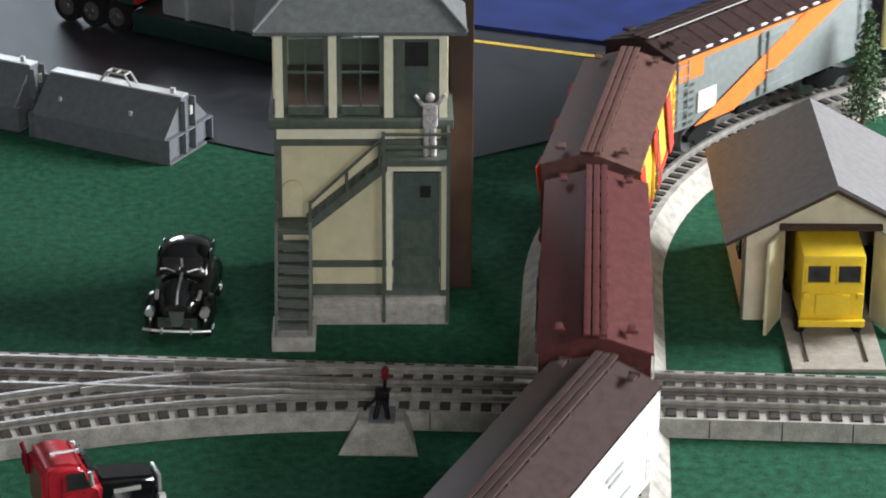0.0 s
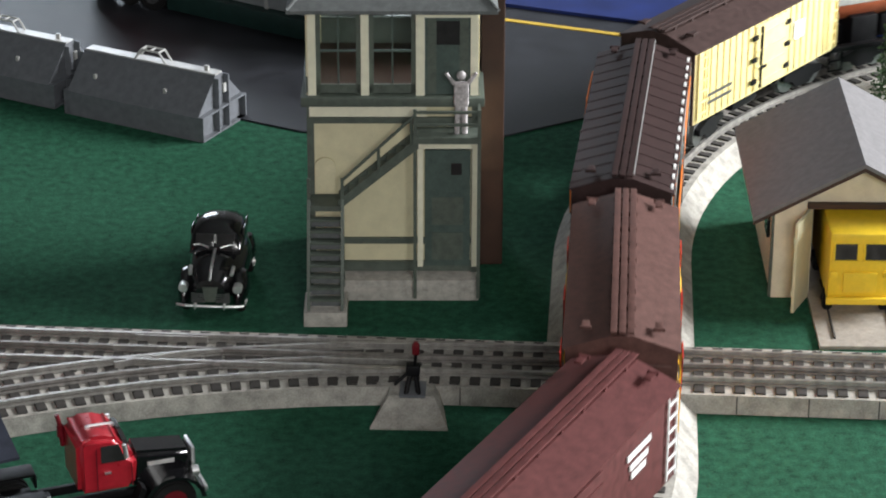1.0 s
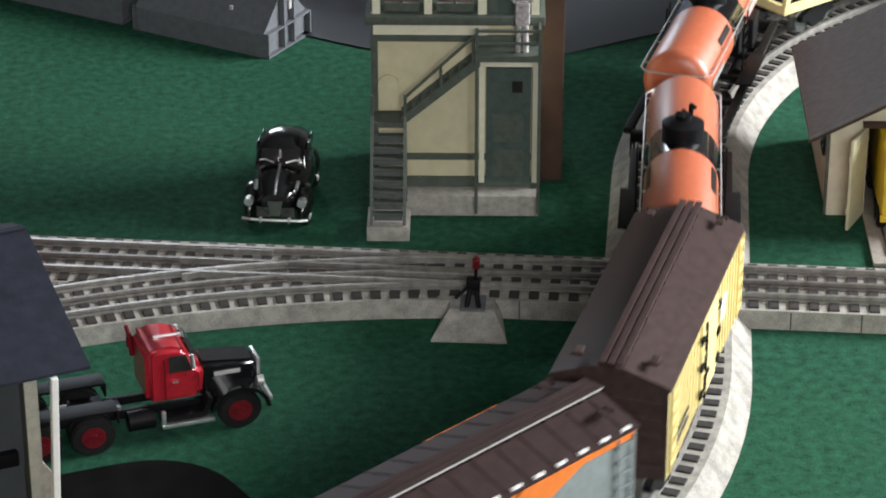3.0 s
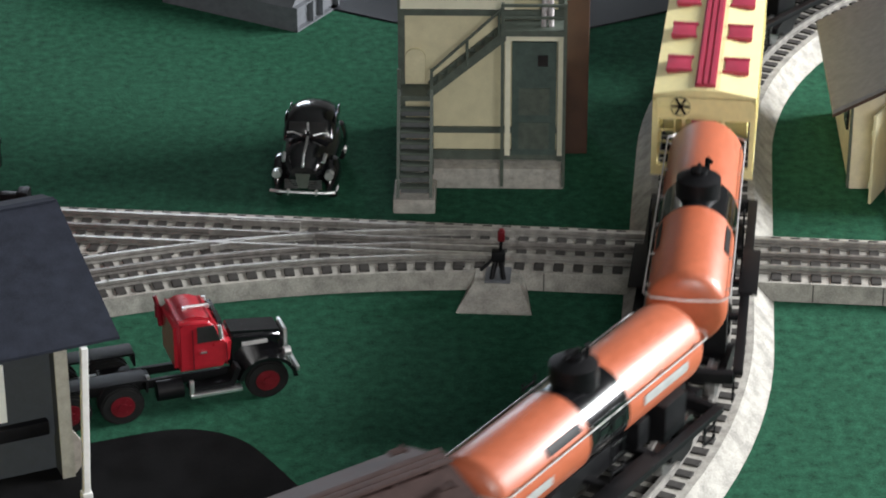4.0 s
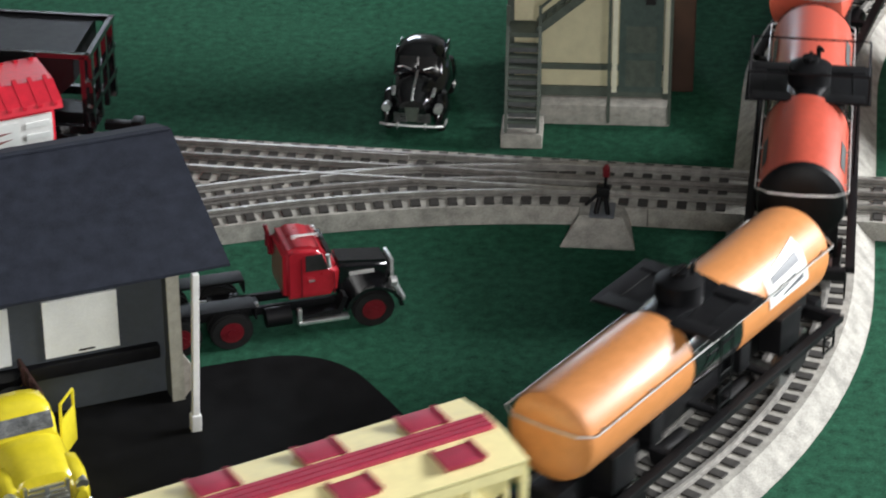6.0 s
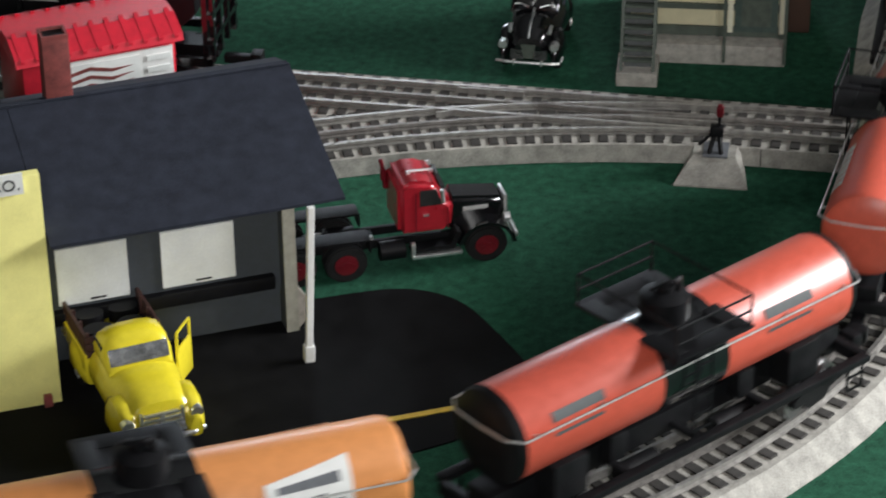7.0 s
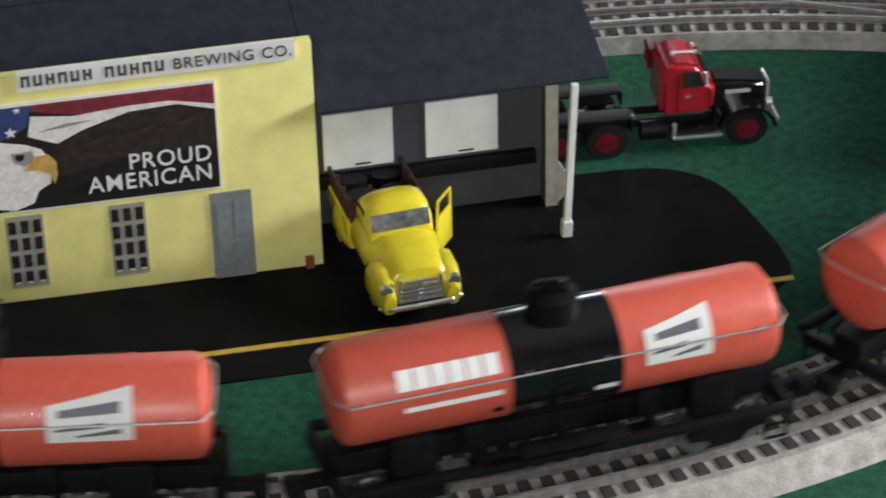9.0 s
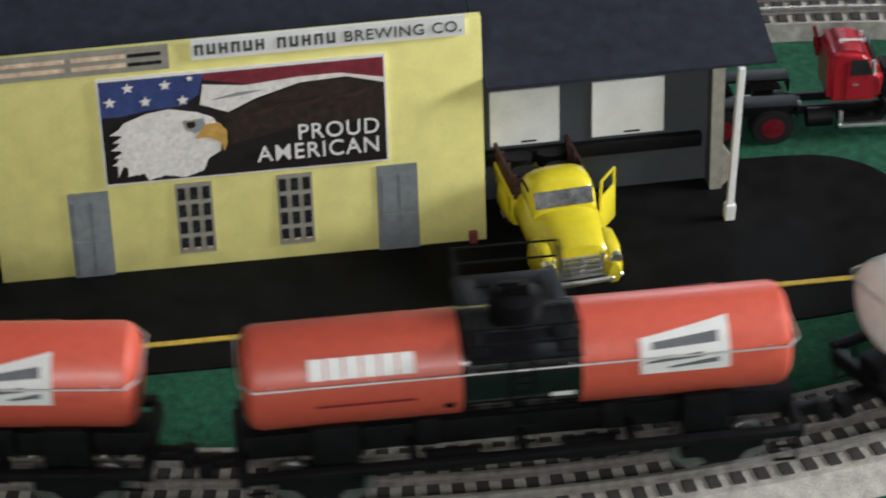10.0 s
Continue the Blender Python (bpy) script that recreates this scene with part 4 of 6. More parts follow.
# ---------------------------------------------------------------- speeder hut and van
def hut():
    t = thing("shed", pose(0.321, 1.524, 0, 0, 0, -2.7), "beige engine shed with a grey gable roof and open doors", "shed")
    W, Dp, ze, za, th = 0.094, 0.108, 0.064, 0.0895, 0.003
    h = W / 2
    bm = bm_new()
    dw, dz = 0.0255, 0.0575
    prism(bm, [(-h, 0), (-dw, 0), (-dw, dz), (dw, dz), (dw, 0), (h, 0), (h, ze), (0, za), (-h, ze)], 0, th, "y")
    part("front_wall", bm, HUTWALL, t, smooth=False)
    bm = bm_new()
    prism(bm, [(-h, 0), (h, 0), (h, ze), (0, za), (-h, ze)], Dp - th, Dp, "y")
    part("back_wall", bm, HUTWALL, t, smooth=False)
    for s in (-1, 1):
        w = plate(t, "side_wall", HUTWALL, s * (h - th / 2), Dp / 2, ze / 2, th, Dp - 2 * th, ze)
        for y in (0.03, 0.075):
            plate(w, "window", DARKPANE, s * (h + 0.0006), y, 0.04, 0.0022, 0.016, 0.024)
        plate(w, "corner_board", OLIVE, s * (h + 0.0005), 0.003, ze / 2, 0.002, 0.004, ze)
    for s in (-1, 1):
        bm = bm_new()
        k = (za - ze) / h
        ov = 0.014
        pts = [(0, za + 0.0015), (s * (h + ov), ze + 0.0015 - k * ov), (s * (h + ov), ze - 0.001 - k * ov), (0, za - 0.001)]
        prism(bm, pts, -0.017, Dp + 0.01, "y")
        part("roof_slope", bm, HUTROOF, t, "brown-grey roof slope", smooth=False)
        bm = bm_new()
        prism(bm, [(0, za - 0.001), (s * (h + ov), ze - 0.001 - k * ov), (s * (h + ov), ze - 0.0032 - k * ov), (0, za - 0.0034)], -0.017, -0.0155, "y")
        part("barge_board", bm, BROWNBOARD, t, smooth=False)
    plate(t, "door_track", BROWNBOARD, 0, -0.002, dz + 0.0016, 0.058, 0.004, 0.003)
    for s in (-1, 1):
        bm = bm_new()
        bx(bm, 0, -0.0125, 0.0285, 0.0018, 0.025, 0.056, 0.0003, m=pose(s * (dw + 0.001), 0, 0.0005, 0, 0, s * 25))
        d = part("door", bm, CREAM, t, "open cream shed door")
        for z in (0.012, 0.045):
            bm = bm_new()
            bx(bm, s * 0.0012, -0.0125, z, 0.0012, 0.023, 0.003, m=pose(s * (dw + 0.001), 0, 0.0005, 0, 0, s * 25))
            part("door_batten", bm, CREAM_TRIM, d)
    bm = bm_new()
    bx(bm, 0, 0.02, 0.0012, 0.052, 0.17, 0.0024, 0.0004)
    solid("pavement", bm, CONCRETE, "worn concrete drive into the shed", "drive", "structure", m=pose(0.321, 1.524, 0, 0, 0, -2.7) @ pose(0, -0.002, 0))
    bm = bm_new()
    for s in (-1, 1):
        bx(bm, s * 0.0165, -0.02, 0.0029, 0.001, 0.076, 0.001)
    solid("trim", bm, TIE, "dark groove strips on the concrete drive", "trim", "structure", m=pose(0.321, 1.524, 0, 0, 0, -2.7))


hut()


def wheel(parent, x, y, r, w, rim, name="wheel", hub=0.55):
    """A wheel on an axle along y."""
    bm = bm_new()
    cyl(bm, (x, y - w / 2, r), (x, y + w / 2, r), r, n=28)
    es = [e for e in bm.edges if e.calc_face_angle(0) > 1]
    bmesh.ops.bevel(bm, geom=es, offset=w * 0.18, segments=2, affect="EDGES")
    tyre = part(name, bm, TYRE, parent)
    s = 1 if y > 0 else -1
    bm = bm_new()
    cyl(bm, (x, y, r), (x, y + s * (w / 2 + 0.0004), r), r * hub, n=24)
    part("rim", bm, rim, tyre)
    bm = bm_new()
    cyl(bm, (x, y, r), (x, y + s * (w / 2 + 0.0013), r), r * 0.2, n=14)
    for i in range(6):
        a = i * math.pi / 3
        cyl(bm, (x + r * 0.35 * math.cos(a), y, r + r * 0.35 * math.sin(a)), (x + r * 0.35 * math.cos(a), y + s * (w / 2 + 0.0008), r + r * 0.35 * math.sin(a)), r * 0.06, n=8)
    part("hub", bm, rim, tyre)


def van():
    v = thing("van", pose(0.3185, 1.4935, 0.0024, 0, 0, -92.7), "yellow square step van backed into the shed", "van")
    L, W = 0.08, 0.0355
    bm = bm_new()
    bx(bm, -L / 2, 0, 0.0305, L, W, 0.043, 0.0022)
    part("body", bm, VANYELLOW, v)
    for y in (-0.0085, 0.0085):
        w = plate(v, "windscreen", SMOKED, 0.0002, y, 0.041, 0.0008, 0.0125, 0.0095)
        for yy in (-0.0068, 0.0068):
            plate(w, "frame", VANYELLOW, 0.0008, y + yy, 0.041, 0.0014, 0.0012, 0.011)
        plate(w, "frame", VANYELLOW, 0.0008, y, 0.0355, 0.0014, 0.0148, 0.0012)
    plate(v, "hood_panel", VANYELLOW, 0.001, 0, 0.0225, 0.002, 0.019, 0.012, "", 0.0006)
    for y in (-0.015, 0.015):
        plate(v, "headlight", VANYELLOW, 0.0012, y, 0.0275, 0.0024, 0.004, 0.004, "", 0.0008)
    plate(v, "bumper", VANYELLOW, 0.002, 0, 0.0115, 0.003, 0.037, 0.004, "", 0.0006)
    for x in (-0.012, -0.064):
        for y in (-0.016, 0.016):
            wheel(v, x, y, 0.0068, 0.005, MATTBLACK)


van()


# ---------------------------------------------------------------- black sedan
def ring(x, w, z0, z1, top, n=20, power=3.2):
    """A rounded cross-section: half width w, from z0 to z1, roof narrowed by top."""
    out = []
    for i in range(n):
        a = 2 * math.pi * i / n
        c, s = math.cos(a), math.sin(a)
        k = (abs(c) ** power + abs(s) ** power) ** (-1 / power)
        zz = (z0 + z1) / 2 + (z1 - z0) / 2 * s * k
        f = (zz - z0) / (z1 - z0)
        out.append((x, w * c * k * (1 - (1 - top) * f * f), zz))
    return out


def sedan():
    c = thing("car", pose(-0.0475, 1.5105, 0, 0, 0, -96) @ Matrix.Diagonal((0.73, 0.98, 0.9, 1)), "glossy black vintage sedan with chrome trim", "car")
    bm = bm_new()
    loft(bm, [ring(0.004, 0.0085, 0.012, 0.026, 0.8), ring(-0.004, 0.0135, 0.01, 0.0315, 0.7), ring(-0.018, 0.0165, 0.009, 0.034, 0.72), ring(-0.030, 0.0175, 0.009, 0.036, 0.78),
              ring(-0.060, 0.0185, 0.009, 0.036, 0.8), ring(-0.085, 0.0165, 0.009, 0.033, 0.75), ring(-0.102, 0.012, 0.010, 0.026, 0.7), ring(-0.108, 0.007, 0.012, 0.018, 0.8)])
    part("body", bm, BLACK, c)
    bm = bm_new()
    loft(bm, [ring(-0.027, 0.0155, 0.032, 0.036, 0.9), ring(-0.033, 0.016, 0.030, 0.0455, 0.82), ring(-0.040, 0.0162, 0.030, 0.0495, 0.8), ring(-0.058, 0.0162, 0.030, 0.0505, 0.8),
              ring(-0.074, 0.015, 0.030, 0.047, 0.78), ring(-0.090, 0.012, 0.028, 0.036, 0.75), ring(-0.097, 0.008, 0.025, 0.03, 0.8)])
    cb = part("cabin", bm, BLACK, c)
    for s in (-1, 1):
        bm = bm_new()
        bx(bm, 0, s * 0.0062, 0, 0.0008, 0.0108, 0.0088, 0.0003, m=pose(-0.0296, 0, 0.0415, 0, -34, 0))
        part("windscreen", bm, SMOKED, cb)
        bm = bm_new()
        wire(bm, [(-0.0255, s * 0.0035, 0.0378), (-0.0275, s * 0.009, 0.0392), (-0.0272, s * 0.0125, 0.0388)], 0.0006)
        part("wiper", bm, CHROME, cb)
        bm = bm_new()
        bx(bm, -0.048, s * 0.0152, 0.0415, 0.016, 0.0008, 0.007, 0.0003, m=pose(0, 0, 0))
        bx(bm, -0.067, s * 0.0146, 0.041, 0.013, 0.0008, 0.0065, 0.0003)
        part("side_window", bm, SMOKED, cb)
        for x0, l in ((-0.016, 0.042), (-0.085, 0.034)):
            bm = bm_new()
            loft(bm, [[(p[0], p[1] + s * (0.0158 if x0 > -0.05 else 0.0125), p[2]) for p in ring(x0 + l * (f - 0.5), 0.0045 * g + 0.0006, 0.007, 0.012 + 0.0145 * g, 0.8, 14)] for f, g in ((0, 0.1), (0.15, 0.7), (0.4, 1), (0.65, 0.95), (0.88, 0.6), (1, 0.15))])
            part("fender", bm, BLACK, c)
        bm = bm_new()
        cyl(bm, (-0.002, s * 0.0158, 0.0205), (0.0048, s * 0.0158, 0.0203), 0.0027, n=16)
        part("headlight", bm, CHROME, c)
        bm = bm_new()
        for k in range(5):
            bx(bm, 0.0032, s * 0.0072, 0.0108 + 0.0014 * k, 0.002, 0.008, 0.0007)
        part("grille", bm, STEEL, c, "chrome side grille")
        for x in (-0.011, -0.083):
            wheel(c, x, s * (0.0160 if x > -0.05 else 0.0135), 0.0072, 0.005, CHROME, hub=0.45)
        bm = bm_new()
        cyl(bm, (-0.002, s * 0.012, 0.028), (-0.010, s * 0.0125, 0.0305), 0.0012, n=8)
        part("side_lamp", bm, CHROME, c)
    bm = bm_new()
    wire(bm, [(0.0045, 0, 0.0265), (-0.004, 0, 0.032), (-0.018, 0, 0.0345), (-0.0265, 0, 0.0365)], 0.0008)
    bx(bm, -0.0298, 0, 0.041, 0.001, 0.0012, 0.009, m=None)
    part("hood_trim", bm, CHROME, c)
    bm = bm_new()
    prism(bm, [(-0.0045, 0.0215), (0.0045, 0.0215), (0.0028, 0.0115), (-0.0028, 0.0115)], 0.003, 0.0055, "x")
    part("grille", bm, OLIVE, c, "greenish centre grille")
    bm = bm_new()
    wire(bm, [(0.0065, -0.0195, 0.0098), (0.0085, -0.014, 0.0098), (0.0092, 0, 0.0098), (0.0085, 0.014, 0.0098), (0.0065, 0.0195, 0.0098)], 0.0011)
    for y in (-0.0085, 0.0085):
        bx(bm, 0.0095, y, 0.0102, 0.0016, 0.0012, 0.0045, 0.0003)
        bx(bm, 0.004, y, 0.0098, 0.008, 0.001, 0.001)
    part("bumper", bm, CHROME, c)


sedan()


# ---------------------------------------------------------------- red and black truck tractor
def tractor():
    d = Vector((0.071, 0.024)).normalized()
    rz = math.degrees(math.atan2(d.y, d.x))
    t = thing("truck_tractor", pose(-0.0725, 1.294, 0, 0, 0, rz) @ Matrix.Diagonal((0.96, 0.9, 0.88, 1)), "red and black truck tractor without trailer", "truck")
    bm = bm_new()
    for y in (-0.0075, 0.0075):
        bx(bm, -0.045, y, 0.0155, 0.115, 0.003, 0.005, 0.0004)
    for x in (-0.095, -0.07, -0.05):
        bx(bm, x, 0, 0.0155, 0.004, 0.016, 0.004)
    bx(bm, -0.066, 0, 0.0195, 0.018, 0.016, 0.003, 0.0006)
    part("chassis", bm, MATTBLACK, t)
    bm = bm_new()
    prism(bm, [(-0.0365, 0.0235), (-0.007, 0.0235), (-0.005, 0.0415), (-0.0095, 0.0445), (-0.0135, 0.0545), (-0.018, 0.0575), (-0.032, 0.0585), (-0.0365, 0.0555)], -0.0175, 0.0175, "y")
    bmesh.ops.bevel(bm, geom=list(bm.edges), offset=0.0032, segments=3, affect="EDGES")
    cab = part("cab", bm, RED, t, "red sleeper cab")
    for s in (-1, 1):
        bm = bm_new()
        prism(bm, [(-0.0245, 0.0425), (-0.0118, 0.0425), (-0.0152, 0.0528), (-0.0245, 0.0528)], s * 0.0174, s * 0.0180, "y")
        part("side_window", bm, SMOKED, cab, smooth=False)
        bm = bm_new()
        bx(bm, -0.021, s * 0.0184, 0.036, 0.003, 0.0012, 0.001)
        bx(bm, -0.0268, s * 0.0176, 0.0385, 0.0007, 0.0009, 0.026)
        bx(bm, -0.0088, s * 0.0176, 0.033, 0.0006, 0.0009, 0.014)
        part("door_trim", bm, DARKRED, cab)
        plate(cab, "door_handle", CHROME, -0.0215, s * 0.0186, 0.0365, 0.0032, 0.001, 0.001)
        bm = bm_new()
        if s > 0:
            cyl(bm, (-0.0372, 0.0145, 0.04), (-0.0382, 0.0145, 0.051), 0.0013, n=12)
            cyl(bm, (-0.0382, 0.0145, 0.046), (-0.0382, 0.0145, 0.053), 0.0018, n=12)
            cyl(bm, (-0.0382, 0.0145, 0.053), (-0.0396, 0.015, 0.0595), 0.0012, n=12)
            part("exhaust_pipe", bm, DARKRED, t)
        else:
            cyl(bm, (-0.047, -0.014, 0.0135), (-0.033, -0.014, 0.0135), 0.006, n=18)
            part("fuel_tank", bm, MATTBLACK, t)
        bm = bm_new()
        bx(bm, -0.0815, s * 0.016, 0.0265, 0.056, 0.0135, 0.0012, 0.0004)
        for x in (-0.1095, -0.0535):
            bx(bm, x, s * 0.016, 0.0225, 0.0012, 0.0135, 0.008, 0.0003)
        part("rear_fender", bm, MATTBLACK, t)
        bm = bm_new()
        prism(bm, [(-0.002, 0.0225), (-0.006, 0.0125), (-0.03, 0.0125), (-0.03, 0.0145), (-0.008, 0.016), (-0.0045, 0.0245)], s * 0.012, s * 0.0205, "y")
        part("running_board", bm, MATTBLACK, t, smooth=False)
        bm = bm_new()
        bx(bm, -0.016, s * 0.0195, 0.0105, 0.028, 0.006, 0.0022, 0.0004)
        bx(bm, -0.0292, s * 0.0205, 0.015, 0.0022, 0.003, 0.010, 0.0004)
        part("step_tank", bm, CHROME, t, "chrome side step")
        bm = bm_new()
        pts = [(0.0125 + 0.0166 * math.cos(a), 0.0118 + 0.0160 * math.sin(a)) for a in [math.pi * (0.02 + 0.115 * i) for i in range(9)]]
        inn = [(0.0125 + 0.0142 * math.cos(a), 0.0118 + 0.0142 * math.sin(a)) for a in [math.pi * (0.02 + 0.115 * i) for i in range(9)]]
        prism(bm, pts + inn[::-1], s * 0.0105, s * 0.0215, "y")
        part("fender", bm, BLACK, t, "black front fender")
        bm = bm_new()
        cyl(bm, (0.023, s * 0.0145, 0.0265), (0.0265, s * 0.0145, 0.0263), 0.003, n=16)
        part("headlight", bm, CHROME, t)
        wheel(t, 0.0125, s * 0.0165, 0.0118, 0.006, DARKRED)
        for x in (-0.067, -0.095):
            for y in (0.0125, 0.0195):
                wheel(t, x, s * y, 0.0118, 0.006, DARKRED)
        plate(t, "hood_louver", COVERTOP, 0.008, s * 0.0112, 0.0335, 0.014, 0.0008, 0.0022)
        plate(t, "mud_flap", NAVY, -0.104, s * 0.016, 0.0125, 0.001, 0.012, 0.014)
        bm = bm_new()
        cyl(bm, (-0.0115, s * 0.0185, 0.044), (-0.0125, s * 0.0185, 0.0525), 0.0012, n=10)
        part("mirror", bm, CHROME, cab)
    bm = bm_new()
    prism(bm, [(-0.008, 0.0175), (0.025, 0.0175), (0.0255, 0.0375), (-0.007, 0.0415)], -0.0105, 0.0105, "y")
    bmesh.ops.bevel(bm, geom=list(bm.edges), offset=0.003, segments=3, affect="EDGES")
    part("hood", bm, BLACK, t, "black engine hood")
    bm = bm_new()
    bx(bm, 0.0258, 0, 0.0275, 0.0018, 0.016, 0.0195, 0.0005)
    g = part("grille", bm, CHROME, t)
    for k in range(6):
        plate(g, "grille_bar", STEEL, 0.027, -0.006 + 0.0024 * k, 0.0275, 0.0006, 0.0007, 0.017)
    bm = bm_new()
    bx(bm, 0.0298, 0, 0.0155, 0.002, 0.036, 0.0034, 0.0008)
    part("bumper", bm, CHROME, t)
    bm = bm_new()
    for x in (-0.028, -0.0155):
        bx(bm, x, -0.004, 0.0586, 0.0026, 0.0024, 0.0022, 0.0005)
    cyl(bm, (-0.028, -0.004, 0.0596), (-0.0155, -0.004, 0.0592), 0.0009, n=8)
    part("roof_lights", bm, CHROME, cab)
    for s in (-1, 1):
        bm = bm_new()
        prism(bm, [(s * 0.001, 0.0455), (s * 0.0145, 0.0448), (s * 0.0138, 0.0525), (s * 0.001, 0.0532)], -0.0122, -0.0098, "x")
        part("windscreen", bm, SMOKED, cab, smooth=False)
    bm = bm_new()
    bx(bm, -0.078, 0.006, 0.0185, 0.013, 0.002, 0.0014)
    bx(bm, -0.055, -0.006, 0.0188, 0.012, 0.003, 0.002)
    part("fifth_wheel_rail", bm, COVERTOP, t)


tractor()


# ---------------------------------------------------------------- brewery: local x along the front, y to the back
BREW = pose(-0.254, 1.133, 0, 0, 0, 23.5)


def poly(parent, name, material, pts, y, label=""):
    bm = bm_new()
    prism(bm, pts, y, y - 0.0005, "y")
    return part(name, bm, material, parent, label, smooth=False)


def text_fit(parent, name, body, xa, xb, za, zb, y, material):
    """Upright lettering in the built-in font, scaled to fill a box."""
    cu = bpy.data.curves.new(name, "FONT")
    cu.body, cu.size, cu.extrude, cu.offset, cu.space_character = body, 1.0, 0.02, 0.004, 1.1
    tmp = new(name + "_source", cu)
    me = bpy.data.meshes.new_from_object(tmp)
    bpy.data.objects.remove(tmp)
    me.materials.append(material)
    xs, ys = [v.co.x for v in me.vertices], [v.co.y for v in me.vertices]
    kx, kz = (xb - xa) / (max(xs) - min(xs)), (zb - za) / (max(ys) - min(ys))
    ob = new(name, me)
    ob.parent = parent
    ob.matrix_basis = pose(xa - min(xs) * kx, y, za - min(ys) * kz, 90, 0, 0) @ Matrix.Diagonal((kx, kz, 0.012, 1))
    return ob


def star(cx, cz, r):
    return [(cx + (r if i % 2 == 0 else r * 0.42) * math.sin(math.pi * i / 5), cz + (r if i % 2 == 0 else r * 0.42) * math.cos(math.pi * i / 5)) for i in range(10)]


def brewery():
    t = thing("brewery_building", BREW, "yellow card-front brewery with a navy roof and loading dock", "building")
    H, X0, X1 = 0.1246, -0.2425, 0.0
    bm = bm_new()
    bx(bm, (X0 + X1) / 2, 0.0035, H / 2, X1 - X0, 0.006, H, 0.0003)
    part("front_wall", bm, BREWYELLOW, t, "pale yellow front wall")
    plate(t, "front_wall_return", BREWYELLOW, -0.003, 0.05, 0.045, 0.005, 0.086, 0.09)
    # right loading bay
    plate(t, "dock_wall", DOCKWALL, 0.062, 0.0335, 0.055, 0.126, 0.005, 0.068)
    plate(t, "dock_base", DOCKWALL, 0.062, 0.037, 0.0125, 0.126, 0.008, 0.025)
    plate(t, "dock_bumper", MATTBLACK, 0.060, 0.0295, 0.028, 0.116, 0.006, 0.0075, "black rubber dock bumper", 0.001)
    for xa, xb in ((0.0083, 0.044), (0.061, 0.0983)):
        d = plate(t, "dock_door", OFFWHITE, (xa + xb) / 2, 0.0304, 0.0498, xb - xa, 0.0012, 0.0315, "white roller dock door")
        plate(d, "door_handle", MATTBLACK, (xa + xb) / 2 + 0.002, 0.0296, 0.0358, 0.008, 0.0006, 0.0008)
    bm = bm_new()
    bx(bm, 0.1245, 0.062, 0.044, 0.006, 0.08, 0.088, 0.0003)
    part("end_wall", bm, DOCKWALL, t, "grey end wall of the dock")
    plate(t, "wall_edge", GREYFRAME, 0.1245, 0.0215, 0.037, 0.0064, 0.0012, 0.074)
    bm = bm_new()
    prism(bm, [(0.128, 0.026), (0.136, 0.013), (0.136, 0.009), (0.128, 0.0)], 0.024, 0.028, "y")
    part("wall_bracket", bm, CONCRETE, t, smooth=False)
    bm = bm_new()
    prism(bm, [(-0.008, 0.0885), (-0.008, 0.09), (0.089, 0.118), (0.118, 0.108), (0.118, 0.1065), (0.089, 0.1165)], 0.0008, 0.146, "x")
    rf = part("roof", bm, NAVYROOF, t, "navy blue card roof over the dock", smooth=False)
    bm = bm_new()
    prism(bm, [(0.0075, 0.0925), (0.0075, 0.0945), (0.089, 0.118), (0.118, 0.108), (0.118, 0.1065), (0.089, 0.1165)], X0, 0.0004, "x")
    part("roof", bm, NAVYROOF, t, "navy blue card roof", smooth=False)
    plate(t, "ridge_strip", NAVYROOF, -0.048, 0.089, 0.1183, 0.386, 0.004, 0.001)
    plate(t, "back_wall", DOCKWALL, -0.0565, 0.113, 0.053, 0.37, 0.004, 0.106)
    bm = bm_new()
    bx(bm, 0.0275, 0.0945, 0.1305, 0.0135, 0.012, 0.039, 0.0005)
    ch = part("chimney", bm, BRICKRED, t, "dark red square chimney")
    for k in (-1, 1):
        plate(ch, "chimney_rim", BRICKRED, 0.0275 + k * 0.0061, 0.0945, 0.151, 0.0013, 0.012, 0.0025)
        plate(ch, "chimney_rim", BRICKRED, 0.0275, 0.0945 + k * 0.0054, 0.151, 0.0109, 0.0012, 0.0025)
    plate(ch, "flue", MATTBLACK, 0.0275, 0.0945, 0.1504, 0.0105, 0.0092, 0.001)
    # name board: two words as plain bars, then the readable words
    s = plate(t, "name_board", OFFWHITE, -0.0745, -0.0006, 0.1222, 0.1325, 0.0016, 0.0105, "white name board with dark lettering")
    for x, wide, count in ((-0.1395, 0.0352, 6), (-0.0998, 0.0298, 5)):
        for k in range(count):
            step = wide / count
            for f, w in ((0.2, 0.0013), (0.68, 0.0013), (0.44, 0.0028)):
                plate(s, "letter_bar", INK, x + step * (k + f), -0.0016, 0.1222 if w < 0.002 else (0.1243, 0.1201, 0.1222)[k % 3], w, 0.0005, 0.0056 if w < 0.002 else 0.0012)
    text_fit(s, "lettering", "BREWING", -0.0667, -0.0283, 0.1194, 0.1251, -0.0018, INK)
    text_fit(s, "lettering", "CO.", -0.0242, -0.0100, 0.1194, 0.1251, -0.0018, INK)
    # top window strip
    w = plate(t, "strip_window", GREYFRAME, -0.1965, -0.0006, 0.12, 0.09, 0.0016, 0.0125, "long strip window under the eave")
    for xc, wd in ((-0.219, 0.036), (-0.185, 0.026)):
        for z in (0.1225, 0.1178):
            plate(w, "pane", LIT, xc, -0.0015, z, wd, 0.0005, 0.0021)
